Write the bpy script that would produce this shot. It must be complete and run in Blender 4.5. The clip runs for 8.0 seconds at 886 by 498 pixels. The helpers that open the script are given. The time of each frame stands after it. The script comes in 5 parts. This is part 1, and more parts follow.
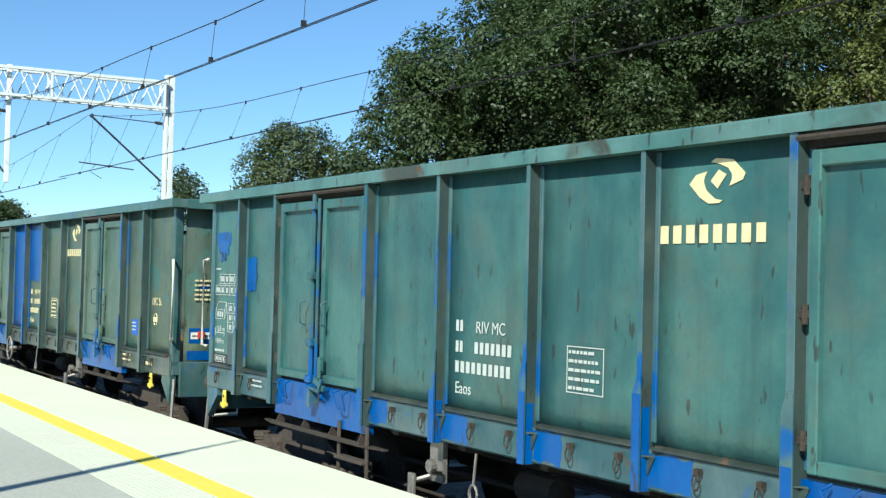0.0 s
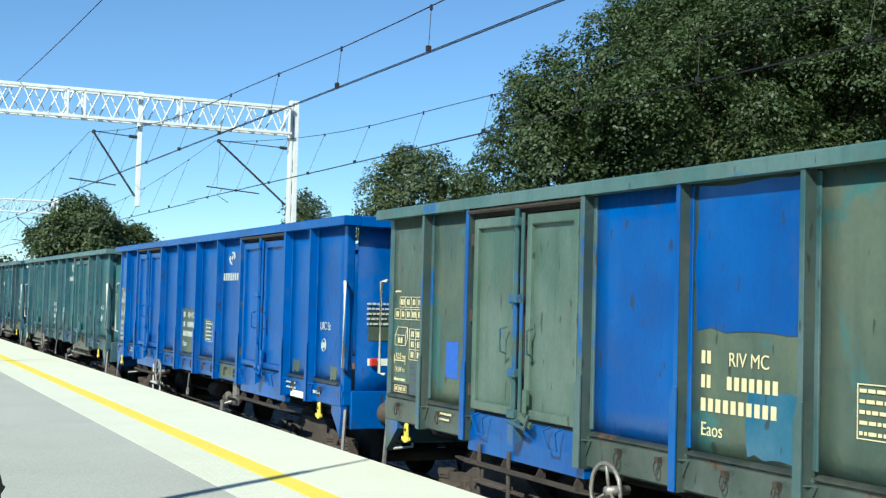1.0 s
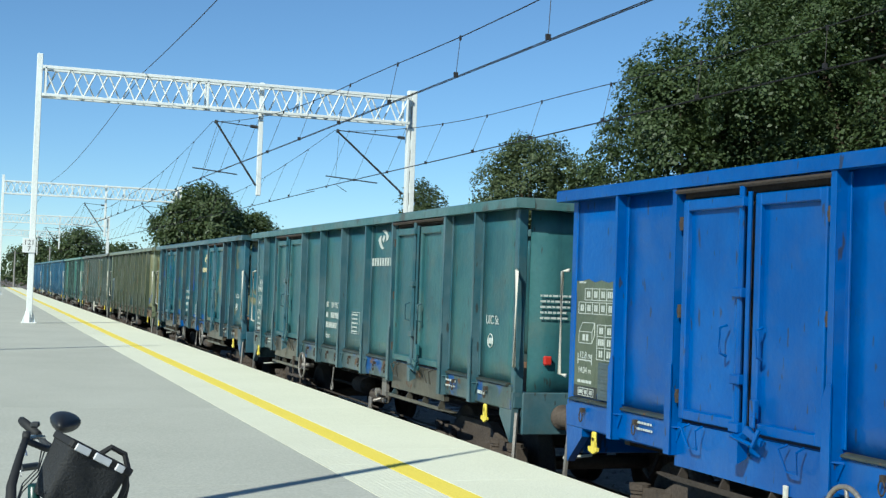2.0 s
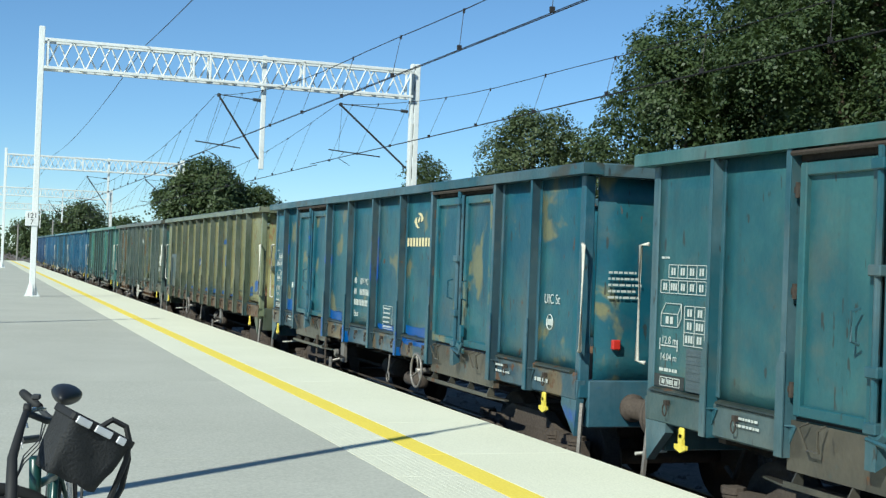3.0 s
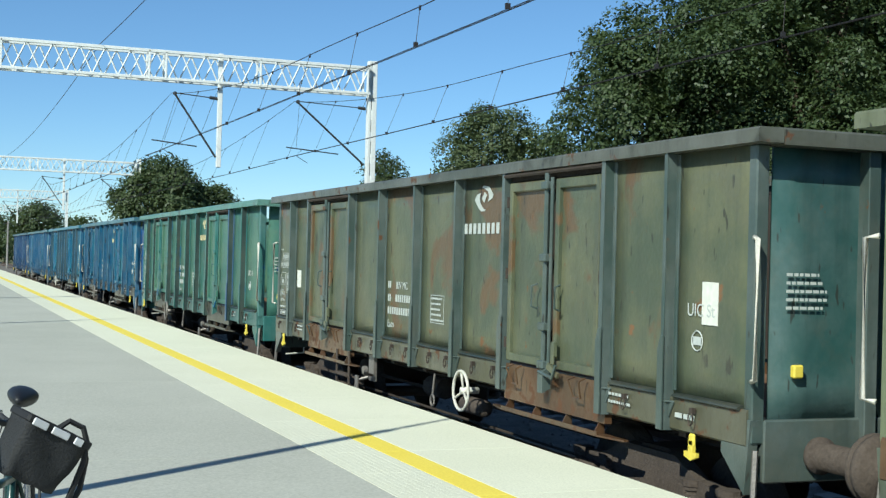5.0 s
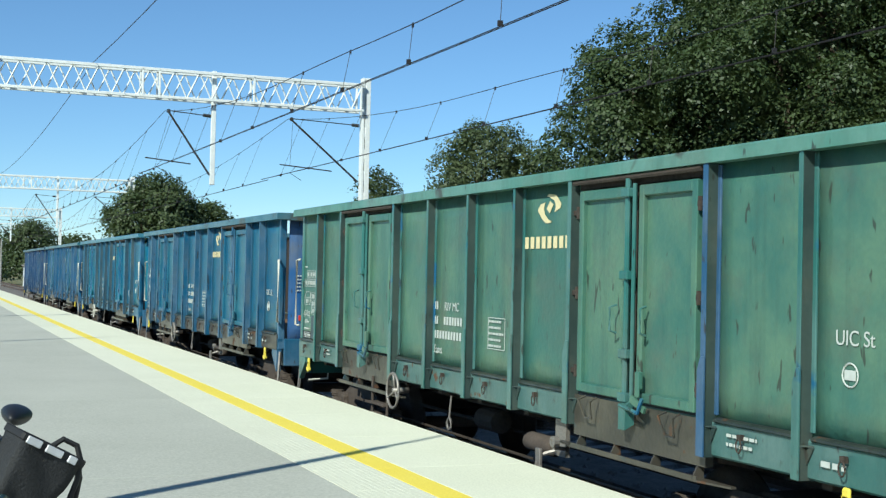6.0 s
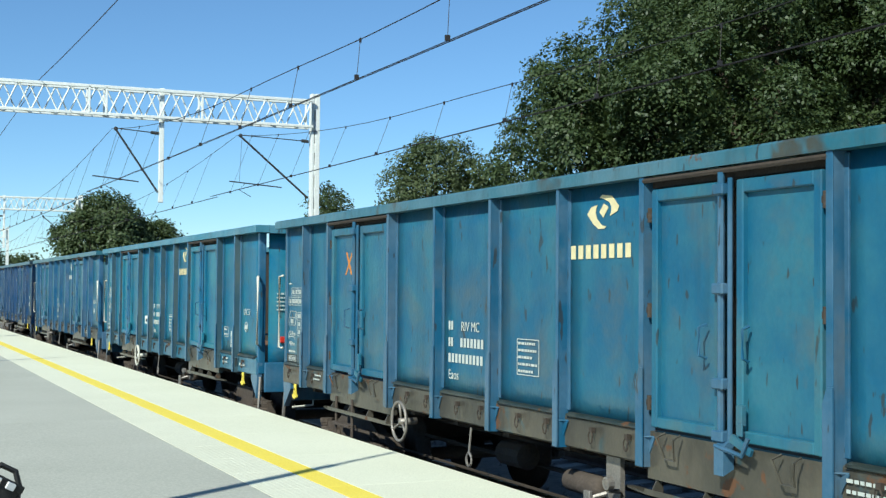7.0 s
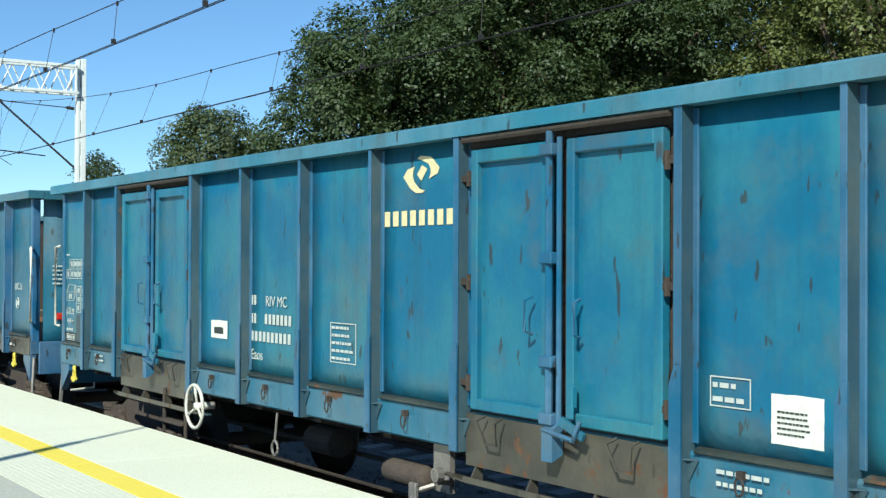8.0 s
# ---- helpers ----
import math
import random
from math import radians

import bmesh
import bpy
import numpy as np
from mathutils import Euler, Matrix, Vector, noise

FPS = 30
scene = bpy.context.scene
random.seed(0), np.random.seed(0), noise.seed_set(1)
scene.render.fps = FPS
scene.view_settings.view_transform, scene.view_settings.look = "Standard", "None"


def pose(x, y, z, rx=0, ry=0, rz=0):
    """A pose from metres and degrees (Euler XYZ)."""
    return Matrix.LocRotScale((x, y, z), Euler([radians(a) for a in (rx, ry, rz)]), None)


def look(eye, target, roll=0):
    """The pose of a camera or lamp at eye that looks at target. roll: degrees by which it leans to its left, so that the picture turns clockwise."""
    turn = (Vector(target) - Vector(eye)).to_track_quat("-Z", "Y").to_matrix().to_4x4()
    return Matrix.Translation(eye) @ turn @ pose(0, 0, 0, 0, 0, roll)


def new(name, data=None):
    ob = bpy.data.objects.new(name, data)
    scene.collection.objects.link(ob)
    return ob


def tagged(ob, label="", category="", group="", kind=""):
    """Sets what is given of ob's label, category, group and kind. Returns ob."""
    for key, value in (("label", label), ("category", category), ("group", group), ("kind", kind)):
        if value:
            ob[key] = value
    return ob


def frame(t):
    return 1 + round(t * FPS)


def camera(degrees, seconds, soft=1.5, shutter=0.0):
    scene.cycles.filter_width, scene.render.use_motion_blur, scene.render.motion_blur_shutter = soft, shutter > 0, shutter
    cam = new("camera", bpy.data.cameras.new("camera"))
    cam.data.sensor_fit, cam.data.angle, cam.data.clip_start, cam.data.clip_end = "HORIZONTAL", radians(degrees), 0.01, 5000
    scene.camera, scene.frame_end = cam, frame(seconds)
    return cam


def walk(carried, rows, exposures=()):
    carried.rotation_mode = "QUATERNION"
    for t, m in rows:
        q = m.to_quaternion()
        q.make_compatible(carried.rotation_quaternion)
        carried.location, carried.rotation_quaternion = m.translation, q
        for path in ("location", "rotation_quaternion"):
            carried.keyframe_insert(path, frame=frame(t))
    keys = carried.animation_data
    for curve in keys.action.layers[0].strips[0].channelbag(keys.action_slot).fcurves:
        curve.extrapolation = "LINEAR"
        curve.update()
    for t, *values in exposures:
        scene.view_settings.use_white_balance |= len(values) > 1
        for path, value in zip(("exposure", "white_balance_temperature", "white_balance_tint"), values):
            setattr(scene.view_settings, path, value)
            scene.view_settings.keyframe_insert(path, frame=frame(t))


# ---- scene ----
# Camera: held by hand on the platform, panning along the passing train.
# World: y runs along the track, x towards it, z = 0 is the platform's surface.
cam = camera(37.31, 8.0, soft=1.35, shutter=0.0)


def view(x, y, z, yaw, pitch, lean):
    return pose(x, y, z, 90 + pitch, 0, -yaw) @ pose(0, 0, 0, 0, 0, lean)


walk(cam, [
    (0.0, view(0.060, 0.015, 1.560, 29.860, 1.450, 1.370)),
    (0.5, view(-0.010, -0.020, 1.552, 27.910, 2.190, 1.990)),
    (1.0, view(-0.043, -0.040, 1.553, 24.660, 2.300, 1.490)),
    (1.5, view(-0.052, 0.020, 1.543, 21.710, 2.140, 1.810)),
    (2.0, view(-0.048, 0.019, 1.552, 19.610, 1.700, 1.980)),
    (2.2, view(-0.046, 0.024, 1.551, 19.180, 1.370, 1.760)),
    (3.5, view(-0.034, 0.060, 1.545, 19.920, 0.380, 2.100)),
    (4.0, view(-0.034, 0.035, 1.549, 20.350, 0.280, 1.880)),
    (4.5, view(-0.032, 0.032, 1.549, 20.780, 0.210, 2.070)),
    (4.7, view(-0.033, 0.028, 1.549, 21.080, 0.255, 1.700)),
    (6.0, view(-0.037, 0.000, 1.550, 21.540, 1.200, 1.250)),
    (6.5, view(-0.032, -0.004, 1.551, 21.820, 1.430, 0.930)),
    (7.0, view(0.004, 0.032, 1.556, 23.620, 1.870, 0.460)),
    (7.3, view(-0.020, 0.036, 1.548, 25.820, 1.985, 1.050)),
    (7.5, view(0.030, 0.036, 1.545, 28.690, 1.755, 0.880)),
    (7.8, view(0.165, 0.004, 1.547, 31.775, 1.110, 0.050)),
    (8.0, view(0.280, -0.020, 1.548, 33.110, 0.695, 0.270)),
], exposures=[(0.0, 0.42, 6150, -3), (1.0, 0.38, 6150, -3), (2.0, 0.12, 6150, -3), (3.5, 0.14, 6150, -3), (4.5, 0.12, 6150, -3), (6.5, 0.20, 6150, -3), (7.5, 0.26, 6150, -3), (8.0, 0.30, 6150, -3)])

# ---- light ----
SUN_AZ, SUN_EL = 231.0, 37.0     # clockwise from +y; height, degrees
world = bpy.data.worlds.new("sky")
scene.world = world
world.use_nodes = True
wn = world.node_tree
sky = wn.nodes.new("ShaderNodeTexSky")
sky.sky_type = "NISHITA"
sky.sun_disc = False
sky.sun_elevation, sky.sun_rotation = radians(SUN_EL), radians(SUN_AZ)
sky.altitude = 5000.0
sky.air_density, sky.dust_density, sky.ozone_density = 1.5, 0.0, 6.0
wn.nodes["Background"].inputs["Strength"].default_value = 0.108
wn.links.new(sky.outputs[0], wn.nodes["Background"].inputs["Color"])
sun_data = bpy.data.lights.new("sun", "SUN")
sun_data.energy, sun_data.angle, sun_data.color = 5.0, radians(0.5), (1.0, 0.95, 0.86)
sun = new("sun", sun_data)
_az, _el = radians(SUN_AZ), radians(SUN_EL)
sun.matrix_world = look((60 * math.sin(_az) * math.cos(_el), 60 * math.cos(_az) * math.cos(_el), 60 * math.sin(_el)), (0, 0, 0))

# ---- materials ----


def nodes_of(name):
    m = bpy.data.materials.new(name)
    m.use_nodes = True
    nt = m.node_tree
    return m, nt, nt.nodes["Principled BSDF"]


def link(nt, a, b):
    nt.links.new(a, b)


def math_node(nt, op, a, b=0.0):
    n = nt.nodes.new("ShaderNodeMath")
    n.operation = op
    for i, v in enumerate((a, b)):
        if isinstance(v, (int, float)):
            n.inputs[i].default_value = v
        else:
            link(nt, v, n.inputs[i])
    return n.outputs[0]


def ramp(nt, src, lo, hi):
    n = nt.nodes.new("ShaderNodeMapRange")
    n.inputs["From Min"].default_value, n.inputs["From Max"].default_value = lo, hi
    link(nt, src, n.inputs["Value"])
    return n.outputs[0]


def mix(nt, fac, a, b, mode="MIX"):
    n = nt.nodes.new("ShaderNodeMix")
    n.data_type, n.blend_type = "RGBA", mode
    for sock, v in ((n.inputs[0], fac), (n.inputs[6], a), (n.inputs[7], b)):
        if isinstance(v, (int, float)):
            sock.default_value = v
        elif isinstance(v, tuple):
            sock.default_value = (*v, 1) if len(v) == 3 else v
        else:
            link(nt, v, sock)
    return n.outputs[2]


def coords(nt, scale=(1, 1, 1), rot=(0, 0, 0)):
    tc = nt.nodes.new("ShaderNodeTexCoord")
    mp = nt.nodes.new("ShaderNodeMapping")
    mp.inputs["Scale"].default_value = scale
    mp.inputs["Rotation"].default_value = [radians(a) for a in rot]
    link(nt, tc.outputs["Object"], mp.inputs["Vector"])
    return mp.outputs[0]


def noise4(nt, vec, w, scale, detail=4.0, rough=0.55, distort=0.0):
    n = nt.nodes.new("ShaderNodeTexNoise")
    n.noise_dimensions = "4D"
    n.inputs["Scale"].default_value, n.inputs["Detail"].default_value = scale, detail
    n.inputs["Roughness"].default_value, n.inputs["Distortion"].default_value = rough, distort
    link(nt, vec, n.inputs["Vector"])
    if isinstance(w, (int, float)):
        n.inputs["W"].default_value = w
    else:
        link(nt, w, n.inputs["W"])
    return n.outputs["Fac"]


def bump(nt, bsdf, height, strength, dist=0.02):
    b = nt.nodes.new("ShaderNodeBump")
    b.inputs["Strength"].default_value, b.inputs["Distance"].default_value = strength, dist
    link(nt, height, b.inputs["Height"])
    link(nt, b.outputs[0], bsdf.inputs["Normal"])


def surface(name, col, col2, rough=0.8, scale=2.0, fine=40.0, bump_s=0.15, metal=0.0, contrast=(0.35, 0.65), spec=0.4):
    """A weathered surface: two colours at a broad and a fine scale, with fine relief."""
    m, nt, b = nodes_of(name)
    v = coords(nt)
    oi = nt.nodes.new("ShaderNodeObjectInfo")
    w = math_node(nt, "MULTIPLY", oi.outputs["Random"], 31.0)
    n1 = noise4(nt, v, w, scale, 5)
    n2 = noise4(nt, v, w, fine, 3)
    c = mix(nt, ramp(nt, n1, *contrast), col, col2)
    c = mix(nt, 0.5, c, mix(nt, ramp(nt, n2, 0.3, 0.7), tuple(x * 0.8 for x in col), tuple(min(1, x * 1.15) for x in col2)))
    link(nt, c, b.inputs["Base Color"])
    b.inputs["Roughness"].default_value, b.inputs["Metallic"].default_value = rough, metal
    b.inputs["Specular IOR Level"].default_value = spec
    bump(nt, b, n2, bump_s)
    return m


RUST = (0.115, 0.055, 0.028)


def paint(name, base, seed, faded=None, patch=None, patch_at=0.62, rust=0.68, grime=0.6, scratch=0.0, rough=0.42, rustc=RUST, nicks=0.75):
    """Old wagon paint: fading, rain streaks, patches of another coat, rust spots and scrapes."""
    m, nt, b = nodes_of(name)
    v = coords(nt)
    oi = nt.nodes.new("ShaderNodeObjectInfo")
    w = math_node(nt, "ADD", math_node(nt, "MULTIPLY", oi.outputs["Random"], 37.0), seed)
    faded = faded or tuple(0.75 * x + 0.06 for x in base)
    broad = noise4(nt, v, w, 1.1, 5, 0.6)
    c = mix(nt, ramp(nt, broad, 0.40, 0.60), tuple(0.82 * x for x in base), faded)
    if patch:
        pn = noise4(nt, v, math_node(nt, "ADD", w, 11.0), 1.5, 4, 0.55, 0.6)
        c = mix(nt, ramp(nt, pn, patch_at, patch_at + 0.05), c, patch)
    streak = noise4(nt, coords(nt, (6, 6, 0.4)), w, 1.0, 6, 0.62)
    c = mix(nt, math_node(nt, "MULTIPLY", ramp(nt, streak, 0.52, 0.74), grime), c, tuple(0.35 * x + 0.012 for x in base))
    fine = noise4(nt, v, w, 26.0, 4)
    c = mix(nt, math_node(nt, "MULTIPLY", ramp(nt, fine, 0.35, 0.75), 0.25), c, tuple(0.6 * x for x in base))
    spots = noise4(nt, v, math_node(nt, "ADD", w, 5.0), 4.2, 7, 0.62)
    rusty = ramp(nt, spots, rust, rust + 0.04)
    if scratch:
        sn = noise4(nt, coords(nt, (7, 7, 1.9), (24, 0, 0)), math_node(nt, "ADD", w, 3.0), 2.4, 4, 0.55)
        rusty = math_node(nt, "MAXIMUM", rusty, math_node(nt, "MULTIPLY", ramp(nt, sn, 0.75 - scratch, 0.79 - scratch), 0.85))
    c = mix(nt, rusty, c, rustc)
    nick = noise4(nt, coords(nt, (7, 7, 2.0), (14, 0, 0)), math_node(nt, "ADD", w, 21.0), 2.3, 2.5, 0.5)
    c = mix(nt, math_node(nt, "MULTIPLY", ramp(nt, nick, 0.655, 0.685), nicks), c, (0.03, 0.028, 0.024))
    c = mix(nt, math_node(nt, "MULTIPLY", ramp(nt, noise4(nt, v, math_node(nt, "ADD", w, 31.0), 1.4, 8, 0.7), 0.50, 0.68), min(0.42, grime * 0.7)), c, (0.11, 0.105, 0.08))
    link(nt, c, b.inputs["Base Color"])
    link(nt, ramp(nt, math_node(nt, "ADD", rusty, math_node(nt, "MULTIPLY", streak, 0.3)), -rough * 3 + 0.6, 1.9), b.inputs["Roughness"])
    b.inputs["Specular IOR Level"].default_value = 0.35
    bump(nt, b, math_node(nt, "ADD", math_node(nt, "MULTIPLY", broad, 3.0), math_node(nt, "MULTIPLY", fine, 0.35)), 0.55, 0.014)
    return m


def plain(name, col, rough=0.6, metal=0.0):
    m, nt, b = nodes_of(name)
    v = coords(nt)
    n = noise4(nt, v, 0.0, 18.0, 4)
    link(nt, mix(nt, ramp(nt, n, 0.3, 0.7), tuple(x * 0.82 for x in col), col), b.inputs["Base Color"])
    b.inputs["Roughness"].default_value, b.inputs["Metallic"].default_value = rough, metal
    bump(nt, b, n, 0.08, 0.005)
    return m


PALE = surface("pale_concrete", (0.71, 0.70, 0.545), (0.79, 0.775, 0.62), 0.9, 0.7, 60, 0.1)
TACTILE = surface("tactile_concrete", (0.64, 0.63, 0.50), (0.73, 0.72, 0.585), 0.9, 0.9, 60, 0.2)
YELLOW = surface("yellow_line_paint", (0.86, 0.66, 0.08), (0.90, 0.71, 0.12), 0.75, 1.5, 50, 0.1)
GREY = surface("grey_paving", (0.40, 0.397, 0.342), (0.505, 0.498, 0.435), 0.92, 0.5, 45, 0.12)
BALLAST = surface("ballast_stone", (0.10, 0.09, 0.08), (0.22, 0.20, 0.18), 0.95, 3.0, 30, 0.8)
FIELD = surface("dry_grass_ground", (0.09, 0.10, 0.04), (0.20, 0.18, 0.08), 0.95, 0.05, 3.0, 0.5)
RAIL = surface("rail_steel", (0.16, 0.10, 0.07), (0.22, 0.15, 0.11), 0.5, 3.0, 30, 0.2, 0.6)
SLEEPER = surface("concrete_sleeper", (0.24, 0.23, 0.21), (0.32, 0.30, 0.28), 0.9, 3.0, 30, 0.3)
MAST = surface("white_mast_paint", (0.72, 0.74, 0.73), (0.80, 0.82, 0.80), 0.55, 1.2, 25, 0.08)
FITTING = plain("dark_fitting", (0.05, 0.052, 0.055), 0.6, 0.3)
WIRE = plain("dull_copper_wire", (0.045, 0.04, 0.04), 0.6, 0.5)
# Grime on the running gear; also the shade colour behind and above door leaves.
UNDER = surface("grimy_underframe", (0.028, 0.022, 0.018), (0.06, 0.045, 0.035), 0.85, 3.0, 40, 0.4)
BRAKE_DUST = surface("brown_bogie_dust", (0.055, 0.042, 0.034), (0.095, 0.074, 0.06), 0.9, 4.0, 40, 0.4)
STEEL = surface("worn_steel", (0.20, 0.18, 0.165), (0.32, 0.29, 0.26), 0.5, 5.0, 50, 0.2, 0.5)
CREAM = plain("cream_marking", (0.72, 0.62, 0.36), 0.75)
WHITE = plain("white_marking", (0.50, 0.53, 0.50), 0.75)
PAPER = plain("white_paper", (0.74, 0.74, 0.66), 0.8)
ORANGE = plain("orange_chalk_paint", (0.55, 0.20, 0.04), 0.8)
PIPE = surface("worn_white_handrail", (0.50, 0.47, 0.40), (0.66, 0.64, 0.57), 0.55, 9.0, 60, 0.1)
HOOK = plain("yellow_hook_paint", (0.78, 0.62, 0.08), 0.6)
RED = plain("red_lens", (0.5, 0.03, 0.02), 0.35)
LABELBOX = surface("grey_blue_label_box", (0.05, 0.075, 0.085), (0.08, 0.105, 0.115), 0.6, 6.0, 60, 0.2)
DARKBOX = plain("dark_label_box", (0.03, 0.035, 0.035), 0.6)
BLUE_LABEL = plain("blue_label", (0.03, 0.12, 0.5), 0.6)
BARK = surface("bark", (0.06, 0.045, 0.03), (0.12, 0.09, 0.065), 0.95, 6.0, 30, 0.8)
RUST_PAINT = surface("rusty_floor", (0.13, 0.065, 0.035), (0.2, 0.11, 0.06), 0.9, 2.0, 30, 0.3)


def leaf_material(name, dark, light):
    m, nt, b = nodes_of(name)
    g = nt.nodes.new("ShaderNodeNewGeometry")
    n = noise4(nt, coords(nt), 0.0, 0.35, 3)
    f = math_node(nt, "ADD", math_node(nt, "MULTIPLY", g.outputs["Random Per Island"], 0.6), math_node(nt, "MULTIPLY", ramp(nt, n, 0.3, 0.7), 0.4))
    c = mix(nt, f, dark, light)
    link(nt, c, b.inputs["Base Color"])
    b.inputs["Roughness"].default_value = 0.5
    b.inputs["Specular IOR Level"].default_value = 0.35
    tr = nt.nodes.new("ShaderNodeBsdfTranslucent")
    link(nt, mix(nt, 0.5, c, (0.10, 0.16, 0.02)), tr.inputs["Color"])
    ms = nt.nodes.new("ShaderNodeMixShader")
    ms.inputs[0].default_value = 0.27
    link(nt, b.outputs[0], ms.inputs[1])
    link(nt, tr.outputs[0], ms.inputs[2])
    link(nt, ms.outputs[0], nt.nodes["Material Output"].inputs["Surface"])
    return m


LEAF_OAK = leaf_material("oak_leaves", (0.025, 0.044, 0.017), (0.088, 0.122, 0.046))
LEAF_LIGHT = leaf_material("light_leaves", (0.085, 0.11, 0.030), (0.20, 0.21, 0.07))
LEAF_GREY = leaf_material("grey_green_leaves", (0.05, 0.075, 0.034), (0.12, 0.15, 0.066))
LEAF_FAR = leaf_material("far_leaves", (0.046, 0.072, 0.032), (0.10, 0.13, 0.052))

# ---- mesh helpers ----


def box(bm, x0, x1, y0, y1, z0, z1, bevel=0.0):
    x0, x1, y0, y1, z0, z1 = min(x0, x1), max(x0, x1), min(y0, y1), max(y0, y1), min(z0, z1), max(z0, z1)
    t = bmesh.new() if bevel else bm
    v = [t.verts.new((x, y, z)) for z in (z0, z1) for y in (y0, y1) for x in (x0, x1)]
    for q in ((0, 2, 3, 1), (4, 5, 7, 6), (0, 1, 5, 4), (2, 6, 7, 3), (0, 4, 6, 2), (1, 3, 7, 5)):
        t.faces.new([v[i] for i in q])
    if bevel:
        bmesh.ops.bevel(t, geom=t.edges[:], offset=bevel, segments=1, affect="EDGES")
        me = bpy.data.meshes.new("t")
        t.to_mesh(me)
        t.free()
        bm.from_mesh(me)
        bpy.data.meshes.remove(me)
    return bm


def prism(bm, pts, axis, a, b):
    """A polygon of pts (two coordinates) pulled along an axis from a to b."""
    def v(p, s):
        return {"x": (s, p[0], p[1]), "y": (p[0], s, p[1]), "z": (p[0], p[1], s)}[axis]
    lo = [bm.verts.new(v(p, a)) for p in pts]
    hi = [bm.verts.new(v(p, b)) for p in pts]
    n = len(pts)
    bm.faces.new(lo[::-1])
    bm.faces.new(hi)
    for i in range(n):
        bm.faces.new((lo[i], lo[(i + 1) % n], hi[(i + 1) % n], hi[i]))
    bmesh.ops.recalc_face_normals(bm, faces=bm.faces[:])
    return bm


def tube(bm, pts, r, sides=6, close=False):
    """A round bar along a line of points."""
    pts = [Vector(p) for p in pts]
    n = len(pts)
    rings = []
    for i, p in enumerate(pts):
        a = pts[(i - 1) % n] if (i > 0 or close) else p
        c = pts[(i + 1) % n] if (i < n - 1 or close) else p
        d = (c - a).normalized()
        u = d.cross(Vector((0, 0, 1)))
        u = u.normalized() if u.length > 0.05 else d.cross(Vector((1, 0, 0))).normalized()
        w = d.cross(u)
        rr = r[i] if isinstance(r, (list, tuple)) else r
        rings.append([bm.verts.new(p + rr * (math.cos(2 * math.pi * k / sides) * u + math.sin(2 * math.pi * k / sides) * w)) for k in range(sides)])
    for i in range(n if close else n - 1):
        A, B = rings[i], rings[(i + 1) % n]
        for k in range(sides):
            bm.faces.new((A[k], A[(k + 1) % sides], B[(k + 1) % sides], B[k]))
    if not close:
        bm.faces.new(rings[0])
        bm.faces.new(rings[-1][::-1])
    bmesh.ops.recalc_face_normals(bm, faces=bm.faces[:])
    return bm


def lathe(bm, profile, origin, axis, sides=20):
    """Turn a profile of (radius, along) round an axis through origin."""
    ax = {"x": Vector((1, 0, 0)), "y": Vector((0, 1, 0)), "z": Vector((0, 0, 1))}[axis]
    u = Vector((0, 0, 1)) if axis != "z" else Vector((1, 0, 0))
    w = ax.cross(u)
    o = Vector(origin)
    rings = [[bm.verts.new(o + ax * s + r * (math.cos(2 * math.pi * k / sides) * u + math.sin(2 * math.pi * k / sides) * w)) for k in range(sides)] for r, s in profile]
    for A, B in zip(rings, rings[1:]):
        for k in range(sides):
            bm.faces.new((A[k], A[(k + 1) % sides], B[(k + 1) % sides], B[k]))
    bm.faces.new(rings[0][::-1])
    bm.faces.new(rings[-1])
    bmesh.ops.recalc_face_normals(bm, faces=bm.faces[:])
    return bm


def mesh(name, bm, smooth=False):
    me = bpy.data.meshes.new(name)
    bm.to_mesh(me)
    bm.free()
    if smooth:
        me.polygons.foreach_set("use_smooth", [True] * len(me.polygons))
    me.materials.append(None)
    return me


def put(name, me, material, parent=None, at=(0, 0, 0), label="", turn=0.0):
    """Link a mesh as one object; the material belongs to the object, so that alike parts share the mesh."""
    ob = new(name, me)
    if not me.materials:
        me.materials.append(None)
    ob.material_slots[0].link = "OBJECT"
    ob.material_slots[0].material = material
    ob.location = at
    if turn:
        ob.rotation_euler[2] = radians(turn)
    if parent:
        ob.parent = parent
    if label:
        tagged(ob, label)
    return ob


def part(name, bm, material, parent=None, label="", smooth=False):
    return put(name, mesh(name, bm, smooth), material, parent, label=label)


def letters(text, size, material, parent, at, label=""):
    """Stencilled letters on a wagon's side; they read from the platform."""
    cu = bpy.data.curves.new("letters", "FONT")
    cu.body, cu.size, cu.extrude = text, size, 0.001
    tmp = bpy.data.objects.new("tmp", cu)
    scene.collection.objects.link(tmp)
    bpy.context.view_layer.update()
    me = bpy.data.meshes.new_from_object(tmp)
    bpy.data.objects.remove(tmp)
    me.transform(Matrix(((0, 0, -1, 0), (-1, 0, 0, 0), (0, 1, 0, 0), (0, 0, 0, 1))))
    me.materials.clear()
    return tagged(put("lettering", me, material, parent, at, label), kind="stuff")

# ---- setting ----
EDGE, TRACK, TRACK2, RAIL_Z = 4.73, 6.43, 10.43, -0.76

bm = bmesh.new()
box(bm, -1500, 1500, -800, 2600, -1.9, -1.42)
ground = tagged(part("ground", bm, FIELD), "dry grass ground reaching the horizon", "ground", kind="structure")

bm = bmesh.new()
prism(bm, [(TRACK - 2.4, -1.42), (TRACK - 1.75, -0.98), (TRACK2 + 1.9, -0.98), (TRACK2 + 2.8, -1.42)], "y", -60, 900)
tagged(part("ballast_bed", bm, BALLAST), "dark grey ballast bed under two tracks", "track bed", kind="structure")

